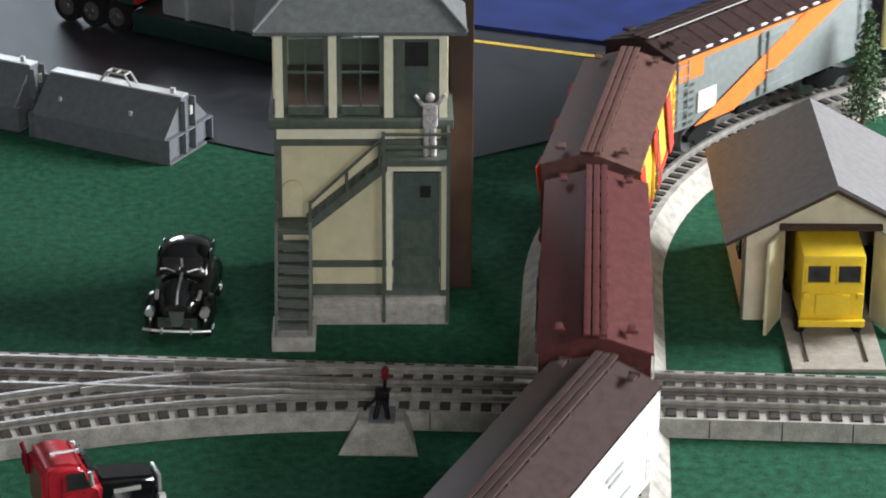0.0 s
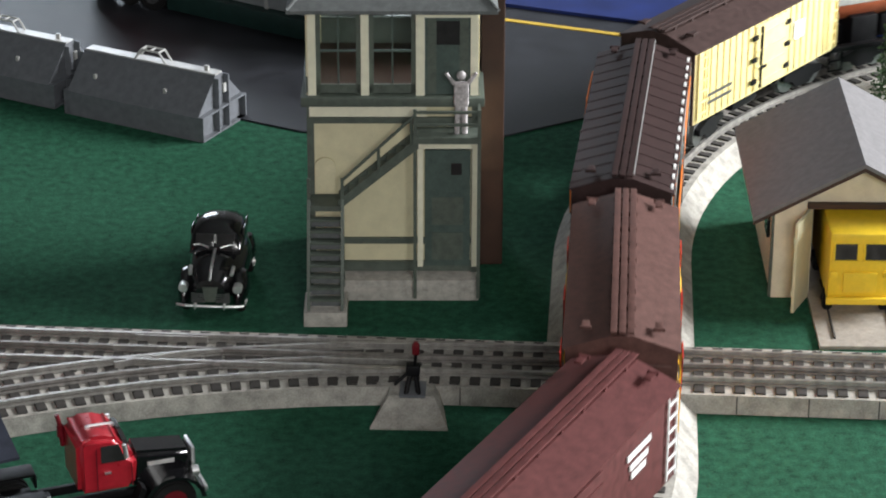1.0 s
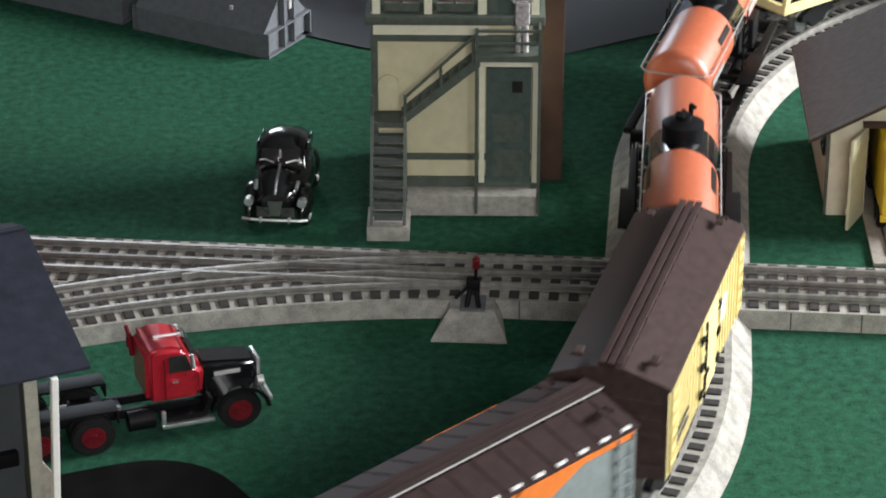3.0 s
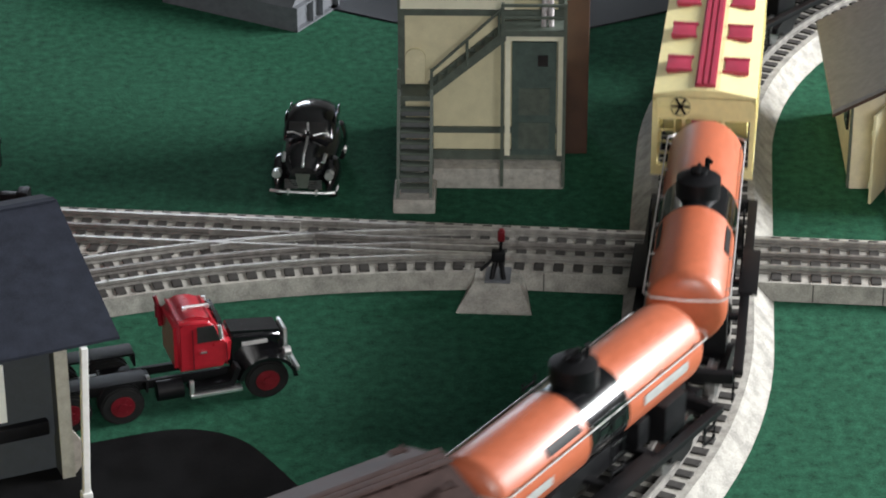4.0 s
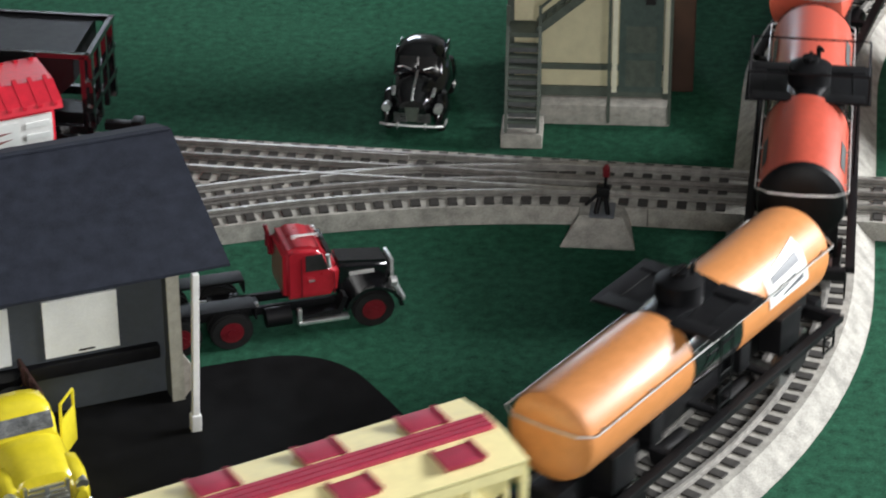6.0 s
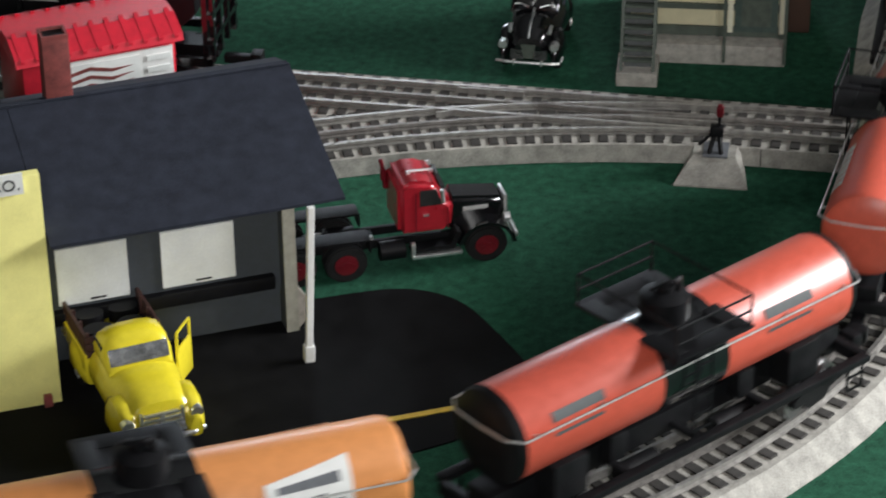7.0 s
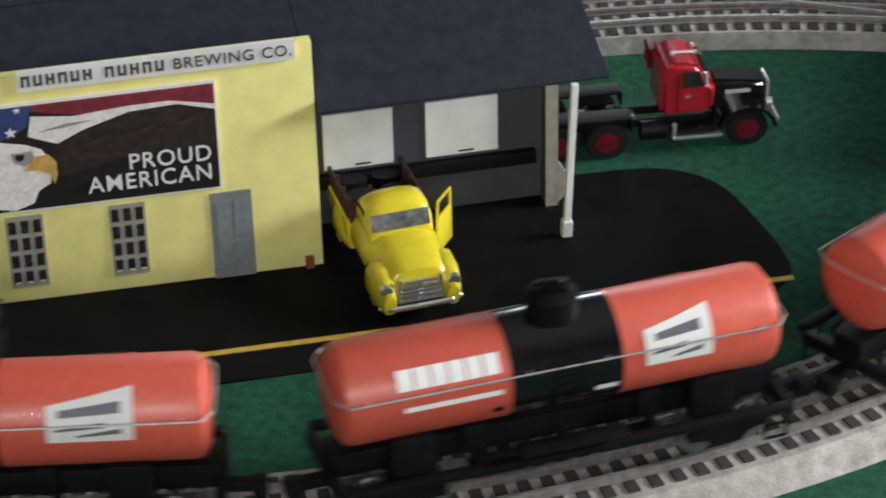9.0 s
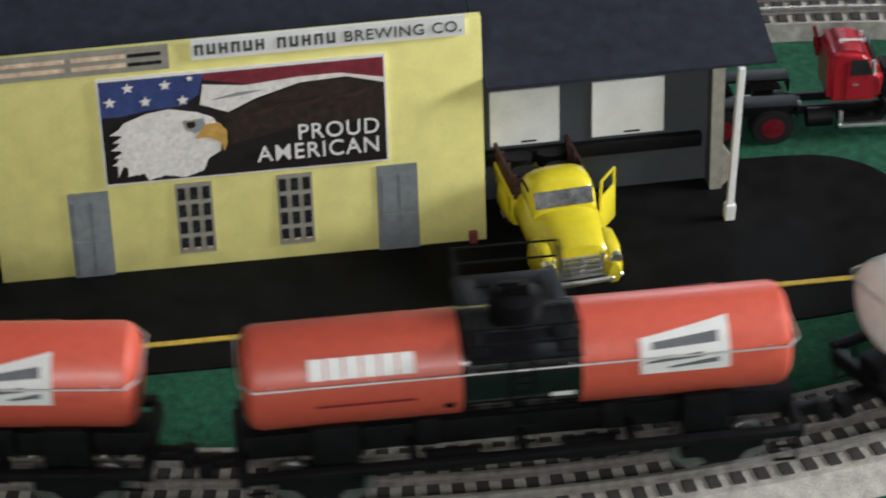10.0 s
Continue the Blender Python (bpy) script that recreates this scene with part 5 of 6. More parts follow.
    for z in (0.1225, 0.1178):
        plate(w, "pane", DARKPANE, -0.163, -0.0015, z, 0.016, 0.0005, 0.0018)
    for xa, xb in ((-0.2065, -0.1865), (-0.0545, -0.034)):
        d = plate(t, "door", GREYDOOR, (xa + xb) / 2, -0.0004, 0.0246, xb - xa, 0.0012, 0.0488, "blue-grey printed door")
        for k in (-1, 1):
            plate(d, "door_panel", GREYDOOR, (xa + xb) / 2 + k * 0.0045, -0.0012, 0.034, 0.0062, 0.0005, 0.02)
            plate(d, "door_panel", GREYDOOR, (xa + xb) / 2 + k * 0.0045, -0.0012, 0.0125, 0.0062, 0.0005, 0.018)
    for xa, xb in ((-0.154, -0.1358), (-0.104, -0.0864)):
        w = plate(t, "window", GREYFRAME, (xa + xb) / 2, -0.0004, 0.0295, xb - xa, 0.0012, 0.04, "grey framed sixteen-light window")
        for i in range(3):
            for j in range(4):
                px_, pz = xa + (xb - xa) * (i + 0.5) / 3, 0.0105 + 0.038 * (j + 0.5) / 4
                plate(w, "pane", DARKPANE, px_, -0.0012, pz, (xb - xa) / 3 * 0.6, 0.0005, 0.0068)
                if j == 0:
                    plate(w, "pane", LIT, px_, -0.0015, pz - 0.0026, (xb - xa) / 3 * 0.5, 0.0004, 0.0009)
    plate(t, "wall_lamp", BRICKRED, -0.007, -0.0012, 0.004, 0.004, 0.003, 0.006)
    # billboard
    b = plate(t, "billboard", WHITE, -0.1175, -0.0006, 0.0815, 0.1395, 0.0016, 0.0585, "printed billboard of an eagle and flag")
    xa, xb, za, zb = -0.1862, -0.0488, 0.0535, 0.1095
    y = -0.0015
    poly(b, "print_ground", PRINTBLACK, [(xa, za), (xb, za), (xb, zb), (xa, zb)], y)
    poly(b, "flag_field", NAVY, [(xa, 0.0905), (xa, zb), (-0.136, zb), (-0.1385, 0.099), (-0.147, 0.0935), (-0.165, 0.0925), (-0.176, 0.0905)], y - 0.0004)
    poly(b, "flag_stripe", PRINTRED, [(-0.136, zb), (xb, zb), (xb, 0.0985), (-0.07, 0.1035), (-0.09, 0.1035), (-0.115, 0.102), (-0.136, 0.1065)], y - 0.0004)
    poly(b, "flag_stripe", FEATHER, [(-0.1365, 0.104), (-0.117, 0.1015), (-0.09, 0.1035), (-0.07, 0.1035), (xb, 0.099), (xb, 0.0965), (-0.067, 0.1015), (-0.09, 0.1005), (-0.112, 0.094), (-0.125, 0.088), (-0.1385, 0.0935)], y - 0.0008)
    poly(b, "wing", WING, [(-0.128, 0.086), (-0.112, 0.093), (-0.09, 0.1), (-0.07, 0.101), (xb, 0.096), (xb, 0.076), (-0.09, 0.077), (-0.125, 0.07)], y - 0.0006)
    poly(b, "eagle_neck", FEATHER, [(-0.179, 0.064), (-0.174, 0.0615), (-0.176, 0.0575), (-0.168, 0.0585), (-0.166, 0.0545), (-0.158, 0.0565), (-0.148, 0.0545), (-0.139, 0.0575), (-0.136, 0.064), (-0.13, 0.0675), (-0.1285, 0.079), (-0.133, 0.086), (-0.1405, 0.0895), (-0.154, 0.0925), (-0.165, 0.091), (-0.176, 0.087), (-0.1795, 0.082), (-0.1765, 0.079), (-0.1805, 0.074), (-0.1765, 0.07)], y - 0.0012)
    poly(b, "beak", BEAK, [(-0.1365, 0.083), (-0.13, 0.083), (-0.1265, 0.0785), (-0.1265, 0.0715), (-0.1283, 0.067), (-0.1298, 0.0725), (-0.1355, 0.0755), (-0.142, 0.0755)], y - 0.0016)
    for k in range(9):
        x, z = -0.178 + 0.0047 * k, 0.0618 - 0.0042 * math.sin(0.35 * k)
        poly(b, "neck_feather", FEATHER, [(x - 0.0022, z + 0.006), (x + 0.0024, z + 0.0055), (x - 0.0026 + 0.0003 * k, z - 0.0042 + 0.0012 * (k % 3))], y - 0.0013)
    for k in range(5):
        x, z = -0.1795 + 0.0012 * (k % 2), 0.0665 + 0.0042 * k
        poly(b, "neck_feather", FEATHER, [(x + 0.005, z + 0.003), (x + 0.005, z - 0.003), (x - 0.0035, z - 0.0022)], y - 0.0013)
    poly(b, "cheek_shade", LOADGREY, [(-0.1475, 0.0855), (-0.1375, 0.0862), (-0.1362, 0.0812), (-0.1415, 0.0782), (-0.1465, 0.081)], y - 0.0014)
    for k in range(3):
        poly(b, "wing_feather", WOODBED, [(-0.118 + 0.021 * k, 0.0845 + 0.003 * k), (-0.099 + 0.021 * k, 0.0905 + 0.0015 * k), (-0.104 + 0.021 * k, 0.0862 + 0.002 * k)], y - 0.001)
    poly(b, "flag_fold", LOADGREY, [(-0.1335, 0.0955), (-0.12, 0.0985), (-0.108, 0.0985), (-0.12, 0.0965)], y - 0.0012)
    bm = bm_new()
    cyl(bm, (-0.1435, y - 0.0012, 0.0835), (-0.1435, y - 0.0021, 0.0835), 0.0022, n=16)
    part("eye", bm, PRINTBLACK, b)
    poly(b, "brow", GREYFRAME, [(-0.147, 0.086), (-0.139, 0.0855), (-0.139, 0.0848), (-0.147, 0.0852)], y - 0.0018)
    for cx, cz in ((-0.1725, 0.1055), (-0.1545, 0.1055), (-0.1425, 0.108), (-0.1815, 0.0985), (-0.1645, 0.0975), (-0.1465, 0.0965)):
        poly(b, "star", FEATHER, star(cx, cz, 0.003 if cz < 0.107 else 0.0018), y - 0.0008)
    text_fit(b, "lettering", "PROUD", -0.0917, -0.0522, 0.0690, 0.0776, y - 0.001, WHITE)
    text_fit(b, "lettering", "AMERICAN", -0.1126, -0.0527, 0.0586, 0.0672, y - 0.001, WHITE)
    # the card front stands a little forward at its foot, towards the dock
    for ob in t.children_recursive:
        top = ob if ob.parent == t else ob.parent
        top = top if top.parent == t else top.parent
        if ob.type == "MESH" and top.name.split(".")[0] in ("front_wall", "door", "window", "billboard", "name_board", "strip_window", "wall_lamp"):
            m = ob.matrix_basis
            for v in ob.data.vertices:
                p = m @ v.co
                p.y -= 0.005 * (p.x - X0) / (X1 - X0) * (1 - p.z / H)
                v.co = m.inverted() @ p


brewery()


def post():
    bm = bm_new()
    bx(bm, 0, 0, 0.0045, 0.0052, 0.0052, 0.009, 0.0006)
    bx(bm, 0, 0, 0.0475, 0.0034, 0.0034, 0.079, 0.0004)
    solid("support_post", bm, WHITE, "slim white square post under the dock roof corner", "post", m=BREW @ pose(0.1243, -0.0085, 0.0012) @ pose(0, 0, 0, 0, 2.6, 0))


post()


def pickup():
    a = Vector((-0.045, -0.055)).normalized()
    t = thing("pickup_truck", pose(-0.1966, 1.0922, 0.0012, 0, 0, -62) @ Matrix.Diagonal((0.8, 1.1, 0.9, 1)), "yellow vintage pickup with open door and wooden stake bed", "pickup truck")
    bm = bm_new()
    loft(bm, [ring(0.0035, 0.0142, 0.012, 0.0255, 0.8), ring(0.0015, 0.0158, 0.0115, 0.0295, 0.74), ring(-0.006, 0.0168, 0.011, 0.0325, 0.72), ring(-0.022, 0.0176, 0.011, 0.035, 0.78), ring(-0.034, 0.0182, 0.010, 0.0362, 0.88), ring(-0.062, 0.018, 0.010, 0.0362, 0.88), ring(-0.066, 0.0175, 0.011, 0.034, 0.88)])
    part("body", bm, TRUCKYELLOW, t)
    bm = bm_new()
    loft(bm, [ring(-0.0315, 0.0150, 0.031, 0.0355, 0.9), ring(-0.0385, 0.0160, 0.031, 0.0475, 0.86), ring(-0.045, 0.0163, 0.031, 0.0512, 0.84), ring(-0.056, 0.0163, 0.031, 0.0512, 0.84), ring(-0.0625, 0.0155, 0.031, 0.047, 0.84), ring(-0.065, 0.0145, 0.031, 0.037, 0.9)])
    cb = part("cabin", bm, TRUCKYELLOW, t)
    bm = bm_new()
    bx(bm, 0, 0, 0, 0.0008, 0.0268, 0.0095, 0.0003, m=pose(-0.0344, 0, 0.0415, 0, -30, 0))
    part("windscreen", bm, WINDSHIELD, cb)
    bm = bm_new()
    bx(bm, -0.0505, -0.0148, 0.0415, 0.016, 0.0008, 0.008, 0.0003)
    part("side_window", bm, SMOKED, cb)
    for s in (-1, 1):
        for x0, l in ((-0.0115, 0.042), (-0.088, 0.036)):
            bm = bm_new()
            loft(bm, [[(p[0], p[1] + s * 0.0145, p[2]) for p in ring(x0 + l * (f - 0.5), 0.0058 * g + 0.0006, 0.008, 0.012 + 0.0175 * g, 0.8, 14)] for f, g in ((0, 0.12), (0.15, 0.7), (0.4, 1), (0.65, 0.97), (0.9, 0.72), (1, 0.4))])
            part("fender", bm, TRUCKYELLOW, t)
        bm = bm_new()
        cyl(bm, (0.003, s * 0.0155, 0.0222), (0.0082, s * 0.0155, 0.0218), 0.0028, n=18)
        part("headlight", bm, CHROME, t)
        for x in (-0.0105, -0.088):
            wheel(t, x, s * 0.0152, 0.0088, 0.0055, CHROME, hub=0.5)
        bm = bm_new()
        for z in (0.0285, 0.033, 0.0375):
            bx(bm, -0.0945, s * 0.0168, z, 0.054, 0.0016, 0.0038, 0.0003)
        for x in (-0.07, -0.085, -0.1, -0.118):
            bx(bm, x, s * 0.0156, 0.0325, 0.0024, 0.0014, 0.0165)
        part("stake_side", bm, WOODBED, t, "brown wooden stake side")
    bm = bm_new()
    for k in range(5):
        bx(bm, 0.0062 + 0.0004 * (4 - k), 0, 0.0142 + 0.0026 * k, 0.0026, 0.0205 - 0.0012 * k, 0.0016, 0.0003)
    for y in (-0.0092, 0.0092):
        bx(bm, 0.0058, y, 0.0195, 0.003, 0.0014, 0.0135)
    bx(bm, 0.0072, 0, 0.0195, 0.0012, 0.0024, 0.0125, 0.0004)
    part("grille", bm, CHROME, t, "chrome bar grille")
    bm = bm_new()
    wire(bm, [(0.0055, -0.0185, 0.0108), (0.0092, -0.013, 0.0108), (0.0098, 0, 0.0108), (0.0092, 0.013, 0.0108), (0.0055, 0.0185, 0.0108)], 0.0016, 10)
    part("bumper", bm, CHROME, t)
    bm = bm_new()
    bx(bm, -0.0945, 0, 0.0245, 0.056, 0.035, 0.003, 0.0005)
    bx(bm, -0.0935, 0, 0.018, 0.054, 0.03, 0.012, 0.001)
    for y in (-0.0178, 0.0178):
        bx(bm, -0.0945, y, 0.0235, 0.056, 0.0014, 0.011, 0.0004)
    part("bed", bm, TRUCKYELLOW, t)
    for x in (-0.0675, -0.1195):
        bm = bm_new()
        for z in (0.0285, 0.033, 0.0375):
            bx(bm, x, 0, z, 0.0014, 0.0345, 0.0038, 0.0003)
        bx(bm, x, 0, 0.0325, 0.002, 0.003, 0.016)
        part("stake_end", bm, WOODBED, t)
    bm = bm_new()
    for y in (-0.008, 0.008):
        cyl(bm, (-0.085, y, 0.027), (-0.085, y, 0.0345), 0.0068, n=18)
        cyl(bm, (-0.104, y, 0.027), (-0.104, y, 0.0345), 0.0068, n=18)
    part("barrel_load", bm, MATTBLACK, t, "dark round barrels on the bed")
    dm = pose(-0.0385, 0.0178, 0, 0, 0, -32)
    bm = bm_new()
    bx(bm, -0.0095, 0, 0.0245, 0.019, 0.0012, 0.022, 0.0004, m=dm)
    for x in (-0.001, -0.0182):
        bx(bm, x, 0, 0.039, 0.0014, 0.0012, 0.0125, 0.0003, m=dm)
    bx(bm, -0.0095, 0, 0.0455, 0.0175, 0.0012, 0.0014, 0.0003, m=dm)
    part("open_door", bm, TRUCKYELLOW, t, "yellow driver door swung open")


pickup()


# ---------------------------------------------------------------- switch stand
def switch_stand():
    t = thing("switch_stand", pose(0.0645, 1.397, 0, 0, 0, -4), "grey turnout base with black lever and red target", "switch stand")
    bm = bm_new()
    loft(bm, [[(-0.0215, -0.0265, 0), (0.0195, -0.0265, 0), (0.0145, 0.014, 0), (-0.0145, 0.014, 0)],
              [(-0.0215, -0.0265, 0.001), (0.0195, -0.0265, 0.001), (0.0145, 0.014, 0.001), (-0.0145, 0.014, 0.001)],
              [(-0.0125, -0.009, 0.0112), (0.0115, -0.009, 0.0112), (0.0115, 0.014, 0.0112), (-0.0125, 0.014, 0.0112)]])
    part("base", bm, BED, t, smooth=False)
    plate(t, "recess", COVERGREY, 0, -0.002, 0.0114, 0.014, 0.018, 0.0012, "", 0.0003)
    bm = bm_new()
    for s in (-1, 1):
        cyl(bm, (s * 0.0035, -0.008, 0.011), (s * 0.0012, 0.0, 0.021), 0.0014, n=8)
    bx(bm, 0, 0, 0.0225, 0.0075, 0.006, 0.006, 0.001)
    cyl(bm, (-0.003, -0.001, 0.0205), (-0.0095, -0.005, 0.0155), 0.0009, n=8)
    cyl(bm, (0.001, 0, 0.024), (0.0015, 0.0, 0.032), 0.0009, n=8)
    part("stand", bm, MATTBLACK, t)
    bm = bm_new()
    bx(bm, 0.0015, 0, 0.0345, 0.004, 0.0034, 0.006, 0.0008)
    bx(bm, 0.0015, 0, 0.038, 0.0024, 0.0024, 0.0016, 0.0005)
    part("target", bm, DARKRED, t, "red lantern target")


switch_stand()


# ---------------------------------------------------------------- steel covers
def cover(m, label):
    t = thing("coil_cover", m, label, "freight cover", "coil covers")
    L, W = 0.108, 0.053
    bm = bm_new()
    prism(bm, [(-W / 2, 0), (W / 2, 0), (W / 2, 0.0165), (0.0045, 0.0385), (-0.0045, 0.0385), (-W / 2, 0.0165)], -L / 2 + 0.002, L / 2 - 0.003, "x")
    part("shell", bm, COVERGREY, t, smooth=False)
    # highlight of the flat top is put into this strip's paler colour
    plate(t, "top_strip", COVERTOP, 0, 0, 0.0391, L - 0.006, 0.0085, 0.001, "pale top strip that holds the highlight")
    for s in (-1, 1):
        bm = bm_new()
        x = s * (L / 2 - 0.001)
        bx(bm, x, 0, 0.0165, 0.004, W, 0.0012)
        bx(bm, x, 0, 0.0006, 0.004, W, 0.0012)
        for y in (-0.006, 0.006):
            bx(bm, x, y, 0.019, 0.004, 0.0012, 0.037)
        for y in (-W / 2 + 0.0006, W / 2 - 0.0006):
            bx(bm, x, y, 0.0085, 0.004, 0.0012, 0.016)
        part("end_rib", bm, COVERGREY, t)
        plate(t, "end_hook", COVERTOP, s * (L / 2 + 0.001), 0, 0.03, 0.0015, 0.003, 0.006)
    bm = bm_new()
    for y in (-0.0035, 0.0035):
        wire(bm, [(-0.012, y, 0.0395), (-0.007, y, 0.0465), (0.007, y, 0.0465), (0.012, y, 0.0395)], 0.0008, 6)
    for x in (-0.007, 0, 0.007):
        cyl(bm, (x, -0.0035, 0.0465), (x, 0.0035, 0.0465), 0.0007, n=6)
    part("lifting_frame", bm, COVERTOP, t)
    for x in (-0.035, 0.02):
        plate(t, "side_lug", COVERTOP, x, -0.0175, 0.027, 0.002, 0.002, 0.003)
    bm = bm_new()
    bx(bm, L / 2 - 0.012, 0, 0.041, 0.003, 0.002, 0.004)
    part("top_lug", bm, COVERTOP, t)


for k in range(2):
    ax = Vector((-0.867, 0.498))
    c = Vector((-0.098, 1.817)) + ax * (0.118 * k)
    cover(pose(c.x, c.y, 0.0 if k == 0 else 0.0012, 0, 0, -29.9), "blue-grey gabled steel coil cover set on the grass" if k == 0 else "second blue-grey gabled steel coil cover")


# ---------------------------------------------------------------- tree by the far line
def tree():
    t = thing("tree", pose(0.398, 1.826, 0), "small model conifer beside the far track", "tree")
    bm = bm_new()
    cyl(bm, (0, 0, 0), (0, 0, 0.072), 0.002, 0.0006, n=8)
    part("trunk", bm, BARK, t)
    random.seed(9)
    vs, fs = [], []
    for i in range(2600):
        z = 0.008 + 0.072 * random.random() ** 1.1
        R = 0.0165 * (1 - (z - 0.008) / 0.078) ** 0.8 * (0.75 + 0.35 * math.sin(z * 900 + 2 * random.random())) + 0.001
        a = random.random() * math.tau
        rr = R * math.sqrt(random.random())
        p = Vector((rr * math.cos(a), rr * math.sin(a), z - rr * 0.25))
        u = Vector((random.gauss(0, 1), random.gauss(0, 1), random.gauss(0, 0.6))).normalized() * 0.0016
        w = Vector((random.gauss(0, 1), random.gauss(0, 1), random.gauss(0, 1))).normalized() * 0.0011
        n = len(vs)
        vs += [p - u, p + w, p + u, p - w]
        fs.append((n, n + 1, n + 2, n + 3))
    me = bpy.data.meshes.new("crown")
    me.from_pydata([tuple(v) for v in vs], [], fs)
    me.materials.append(NEEDLE)
    ob = new("crown", me)
    ob.parent = t


tree()


# ---------------------------------------------------------------- far flatbed truck
def flatbed():
    t = thing("flatbed_truck", pose(-0.079, 2.025, 0.0012, 0, 0, -34), "red truck with a dark green trailer and grey load", "truck")
    bm = bm_new()
    bx(bm, 0.085, 0, 0.0115, 0.19, 0.05, 0.015, 0.001)
    part("trailer_deck", bm, TRAILERGREEN, t, "dark green trailer deck")
    bm = bm_new()
    bx(bm, 0.095, 0.003, 0.042, 0.165, 0.044, 0.046, 0.003)
    ld = part("load", bm, LOADGREY, t, "grey crate load")
    for k in range(4):
        plate(ld, "load_strap", COVERTOP, 0.035 + 0.04 * k, 0.003, 0.042, 0.003, 0.0448, 0.0468)
    bm = bm_new()
    bx(bm, -0.045, 0, 0.034, 0.075, 0.046, 0.022, 0.002)
    part("red_body", bm, RED, t)
    bm = bm_new()
    bx(bm, -0.062, 0, 0.06, 0.036, 0.044, 0.034, 0.004)
    part("cab", bm, RED, t)
    plate(t, "green_panel", TRAILERGREEN, -0.016, -0.0235, 0.034, 0.014, 0.002, 0.02)
    for x in (-0.07, -0.047, -0.024):
        for s in (-1, 1):
            wheel(t, x, s * 0.021, 0.0125, 0.008, STEEL)
    for x in (0.145, 0.168):
        for s in (-1, 1):
            wheel(t, x, s * 0.021, 0.0112, 0.008, STEEL)


flatbed()


# ---------------------------------------------------------------- standing cars on the siding
def standing_hopper():
    p, h = straight(0.5)
    t = thing("coal_hopper", pose(p.x, p.y, 0, 0, 0, math.degrees(math.atan2(h.y, h.x)) + 180), "black coal hopper standing on the siding", "hopper car")
    L, W = 0.2, 0.056
    bm = bm_new()
    prism(bm, [(-L / 2, 0.085), (-L / 2, 0.068), (-L * 0.3, 0.04), (L * 0.3, 0.04), (L / 2 - 0.01, 0.068), (L / 2 - 0.01, 0.085)], -W / 2 + 0.002, W / 2 - 0.002, "y")
    part("bin", bm, MATTBLACK, t, smooth=False)
    for s in (-1, 1):
        for i in range(8):
            x = -L / 2 + 0.004 + i * (L - 0.008) / 7
            plate(t, "side_rib", BLACK, x, s * (W / 2 - 0.001), 0.062, 0.003, 0.003, 0.046)
        plate(t, "top_rail", BLACK, 0, s * (W / 2 - 0.001), 0.085, L, 0.003, 0.003)
        plate(t, "sill", BLACK, 0, s * (W / 2 - 0.002), 0.039, L, 0.004, 0.005)
        bm = bm_new()
        cyl(bm, (0.035, s * (W / 2 + 0.0004), 0.07), (0.035, s * (W / 2 + 0.001), 0.07), 0.006, n=20)
        bx(bm, 0.035, s * (W / 2 + 0.0008), 0.056, 0.014, 0.0006, 0.003)
        bx(bm, -0.005, s * (W / 2 + 0.0008), 0.075, 0.03, 0.0006, 0.006)
        part("emblem", bm, COVERTOP, t)
        for y in (-0.024, -0.008, 0.008, 0.024):
            plate(t, "end_post", BLACK, s * (L / 2 - 0.001), y, 0.062, 0.003, 0.003, 0.046)
        for z in (0.052, 0.068, 0.085):
            plate(t, "end_bar", BLACK, s * (L / 2 - 0.001), 0, z, 0.003, W, 0.003)
        coupler(t, s * L / 2, s)
        bogie(t, s * L * 0.34)
    underframe(t, L)


def caboose():
    p, h = siding(-0.032)
    t = thing("caboose", pose(p.x, p.y, 0, 0, 0, math.degrees(math.atan2(h.y, h.x)) + 180), "bright red caboose with white framed windows on the branch", "caboose")
    L, W = 0.086, 0.056
    bm = bm_new()
    bx(bm, 0, 0, 0.062, L, W, 0.046, 0.001)
    part("body", bm, CABOOSE, t)
    bm = bm_new()
    prism(bm, [(-0.032, 0.083), (-0.03, 0.087), (-0.015, 0.0935), (0.015, 0.0935), (0.03, 0.087), (0.032, 0.083)], -L / 2 - 0.004, L / 2 + 0.004, "x")
    rf = part("roof", bm, CABOOSE, t, smooth=False)
    for i in range(11):
        x = -L / 2 + i * L / 10
        for s in (-1, 1):
            bm = bm_new()
            prism(bm, [(s * 0.012, 0.0938), (s * 0.012, 0.0952), (s * 0.0315, 0.0866), (s * 0.0315, 0.085)], x - 0.0012, x + 0.0012, "x")
            part("roof_rib", bm, CABOOSE, rf, smooth=False)
    for s in (-1, 1):
        w = plate(t, "window", WHITE, 0.008, s * (W / 2 + 0.0006), 0.068, 0.066, 0.0016, 0.024, "white framed picture panel")
        plate(w, "pane", OFFWHITE, 0.0, s * (W / 2 + 0.0016), 0.069, 0.044, 0.0006, 0.018)
        for k in range(3):
            bm = bm_new()
            prism(bm, [(-0.02, 0.061 + 0.005 * k), (-0.006, 0.064 + 0.005 * k), (0.006, 0.061 + 0.005 * k), (0.018, 0.065 + 0.004 * k), (0.006, 0.063 + 0.005 * k), (-0.006, 0.066 + 0.005 * k), (-0.02, 0.063 + 0.005 * k)], s * (W / 2 + 0.0018), s * (W / 2 + 0.0023), "y")
            part("flag_stripe", bm, BRICKRED, w, smooth=False)
        for k in range(3):
            plate(w, "louver", OFFWHITE, 0.0325, s * (W / 2 + 0.0018), 0.061 + 0.007 * k, 0.013, 0.001, 0.003)
        coupler(t, s * L / 2, s)
        bogie(t, s * L * 0.32)
    underframe(t, L)


standing_hopper()
caboose()

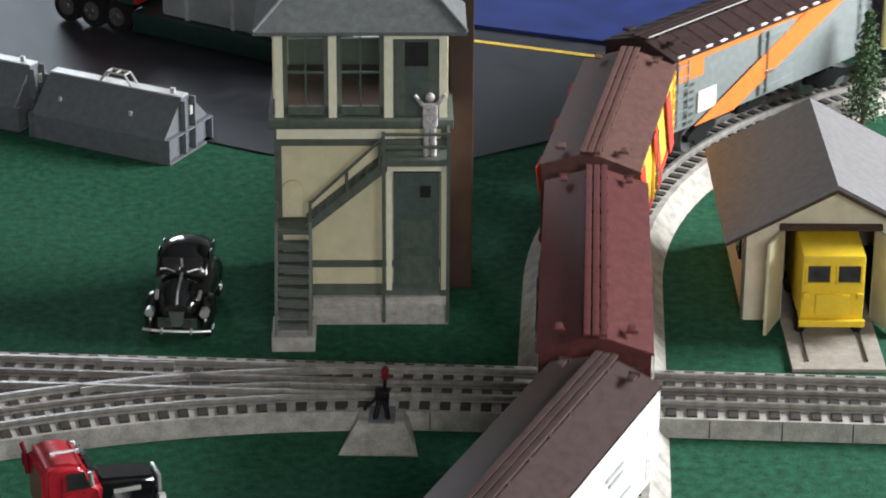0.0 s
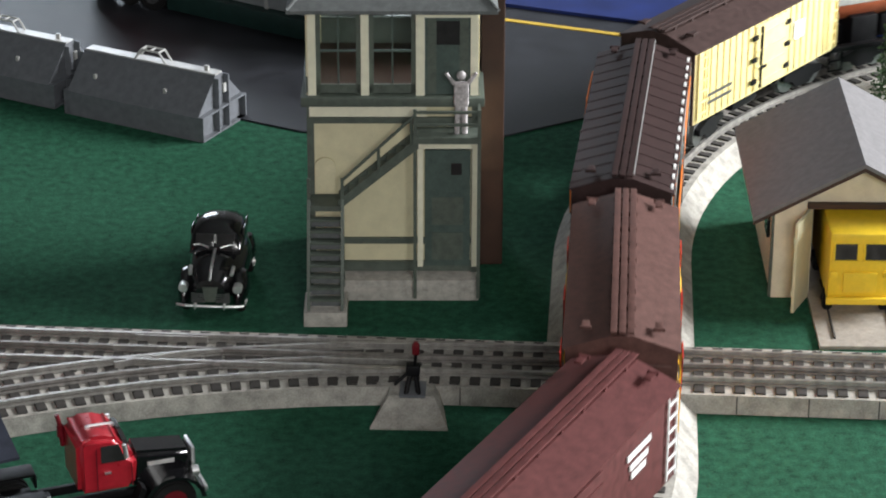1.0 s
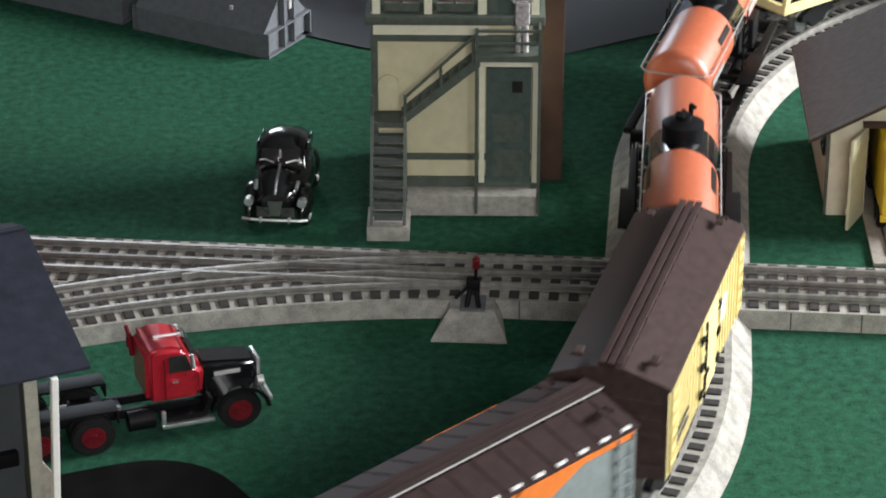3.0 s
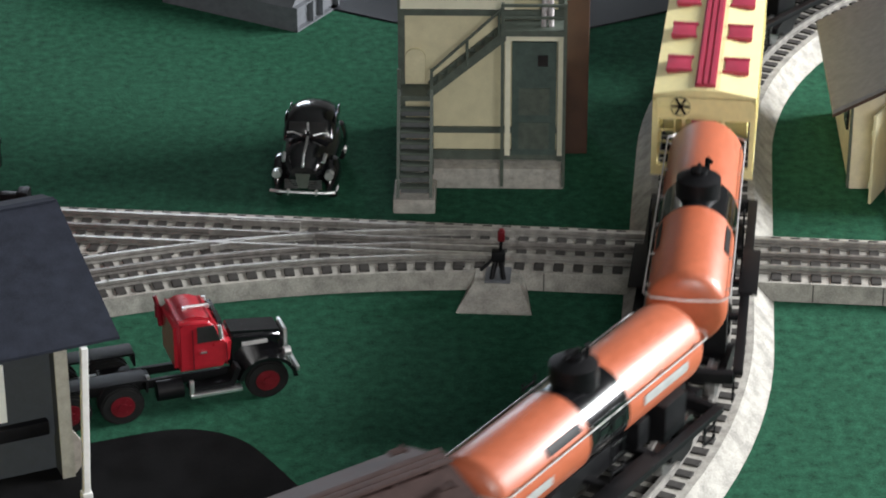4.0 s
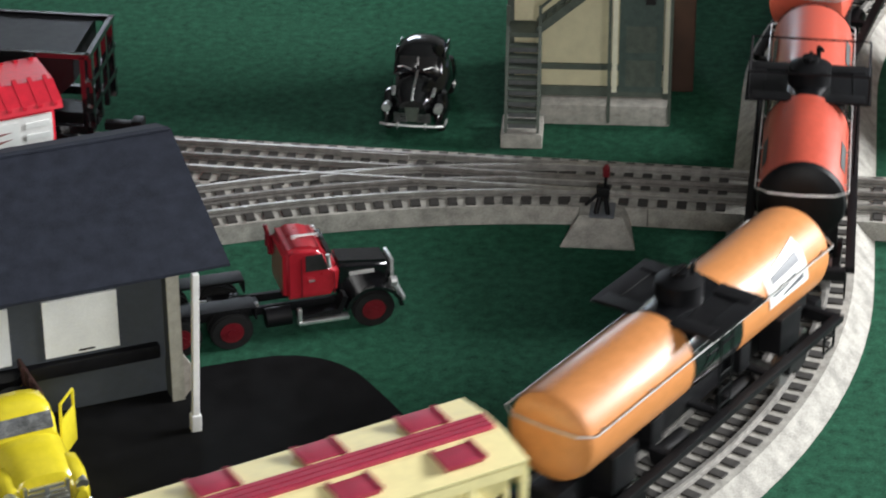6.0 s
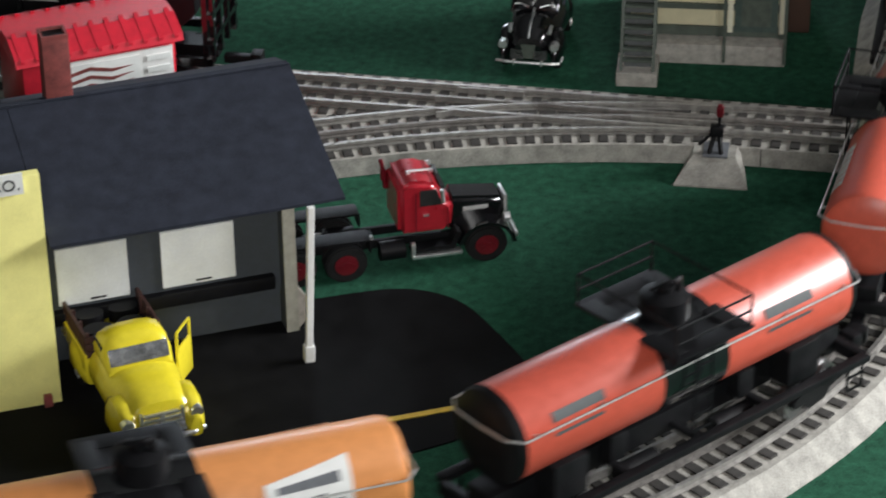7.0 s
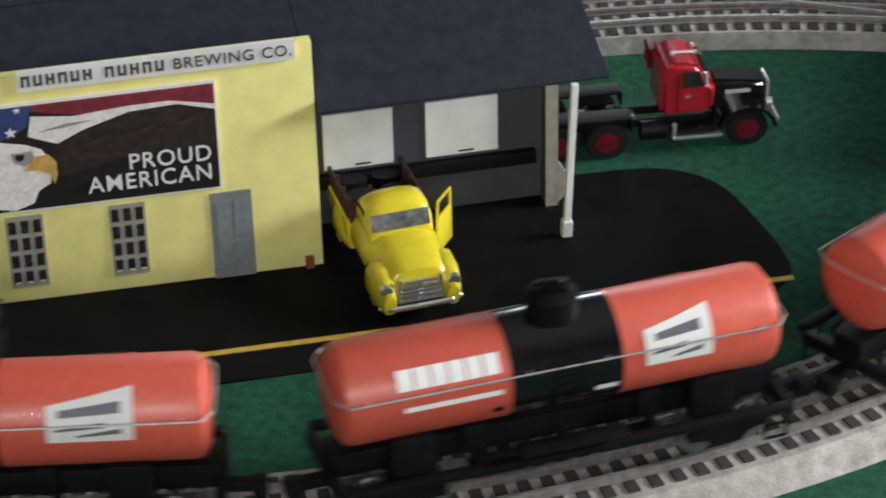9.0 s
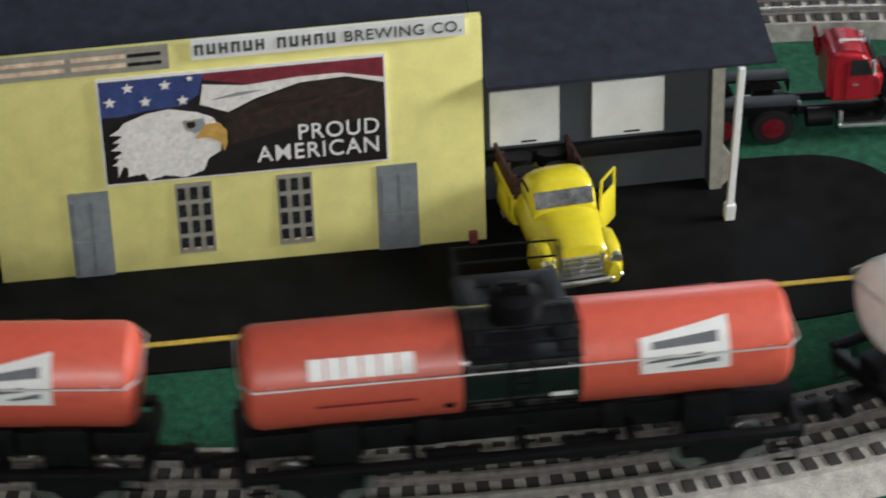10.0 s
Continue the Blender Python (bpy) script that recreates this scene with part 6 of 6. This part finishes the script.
# ---------------------------------------------------------------- track pieces
track("grey ballasted model railway main line with three rails", along, -2.98, 3.72, (-0.9, 1.06))
track("straight model railway line crossing the main line", straight, -0.55, 1.2, (-0.4, 0.62), skip=((-0.036, 0.036),), bed=NARROWBED, lift=0.0004)
track("curved turnout branch of the model railway", branch, 0.02, 0.75, (0.06, 0.5), skip=((0.0, 0.045),), bed=NARROWBED, lift=0.0002)

track("short siding of the model railway behind the brewery", siding, -0.082, 0.3, (-0.075, 0.1), bed=NARROWBED, lift=0.0006)


def bed_joints():
    for line, s, o, lean in ((straight, -0.062, 0.029, -82), (straight, -0.1, 0.029, -82), (straight, -0.137, 0.029, -82), (straight, 0.085, 0.029, -82), (along, 0.062, -0.036, 46.5)):
        p, h = line(s)
        r = Vector((-h.y, h.x))
        q = p + r * o
        bm = bm_new()
        bx(bm, 0, 0, 0, 0.0006, 0.0098 if line == straight else 0.014, 0.0008)
        solid("trim", bm, TIE, "dark joint between roadbed sections", "trim", "structure",
              m=pose(q.x, q.y, 0.0056, 0, 0, math.degrees(math.atan2(h.y, h.x))) @ pose(0, 0, 0, lean, 0, 0))


bed_joints()


def turnout_details():
    t = thing("turnout", Matrix.Identity(4), "point blades, frog and guard rails of the turnout", "turnout", kind="structure")
    for name, sa, oa, sb, ob in (("stock_rail", 0.106, -0.0157, 0.16, -0.0155), ("point_blade", 0.111, 0.0068, 0.161, 0.0077),
                                 ("guard_rail", 0.236, 0.001, 0.276, 0.0009), ("wing_rail", 0.236, 0.005, 0.272, 0.0212),
                                 ("point_blade", 0.105, -0.0128, 0.15, -0.0118), ("guard_rail", 0.226, -0.0125, 0.266, -0.0125)):
        (pa, h), (pb, h) = straight(sa), straight(sb)
        r = Vector((-h.y, h.x))
        pa, pb = pa + r * oa, pb + r * ob
        d = pb - pa
        bm = bm_new()
        bx(bm, 0, 0, 0, d.length, 0.0013, 0.0046, 0.0003, m=pose((pa.x + pb.x) / 2, (pa.y + pb.y) / 2, 0.0132, 0, 0, math.degrees(math.atan2(d.y, d.x))))
        part(name, bm, RAIL, t, smooth=False)


turnout_details()
motions()
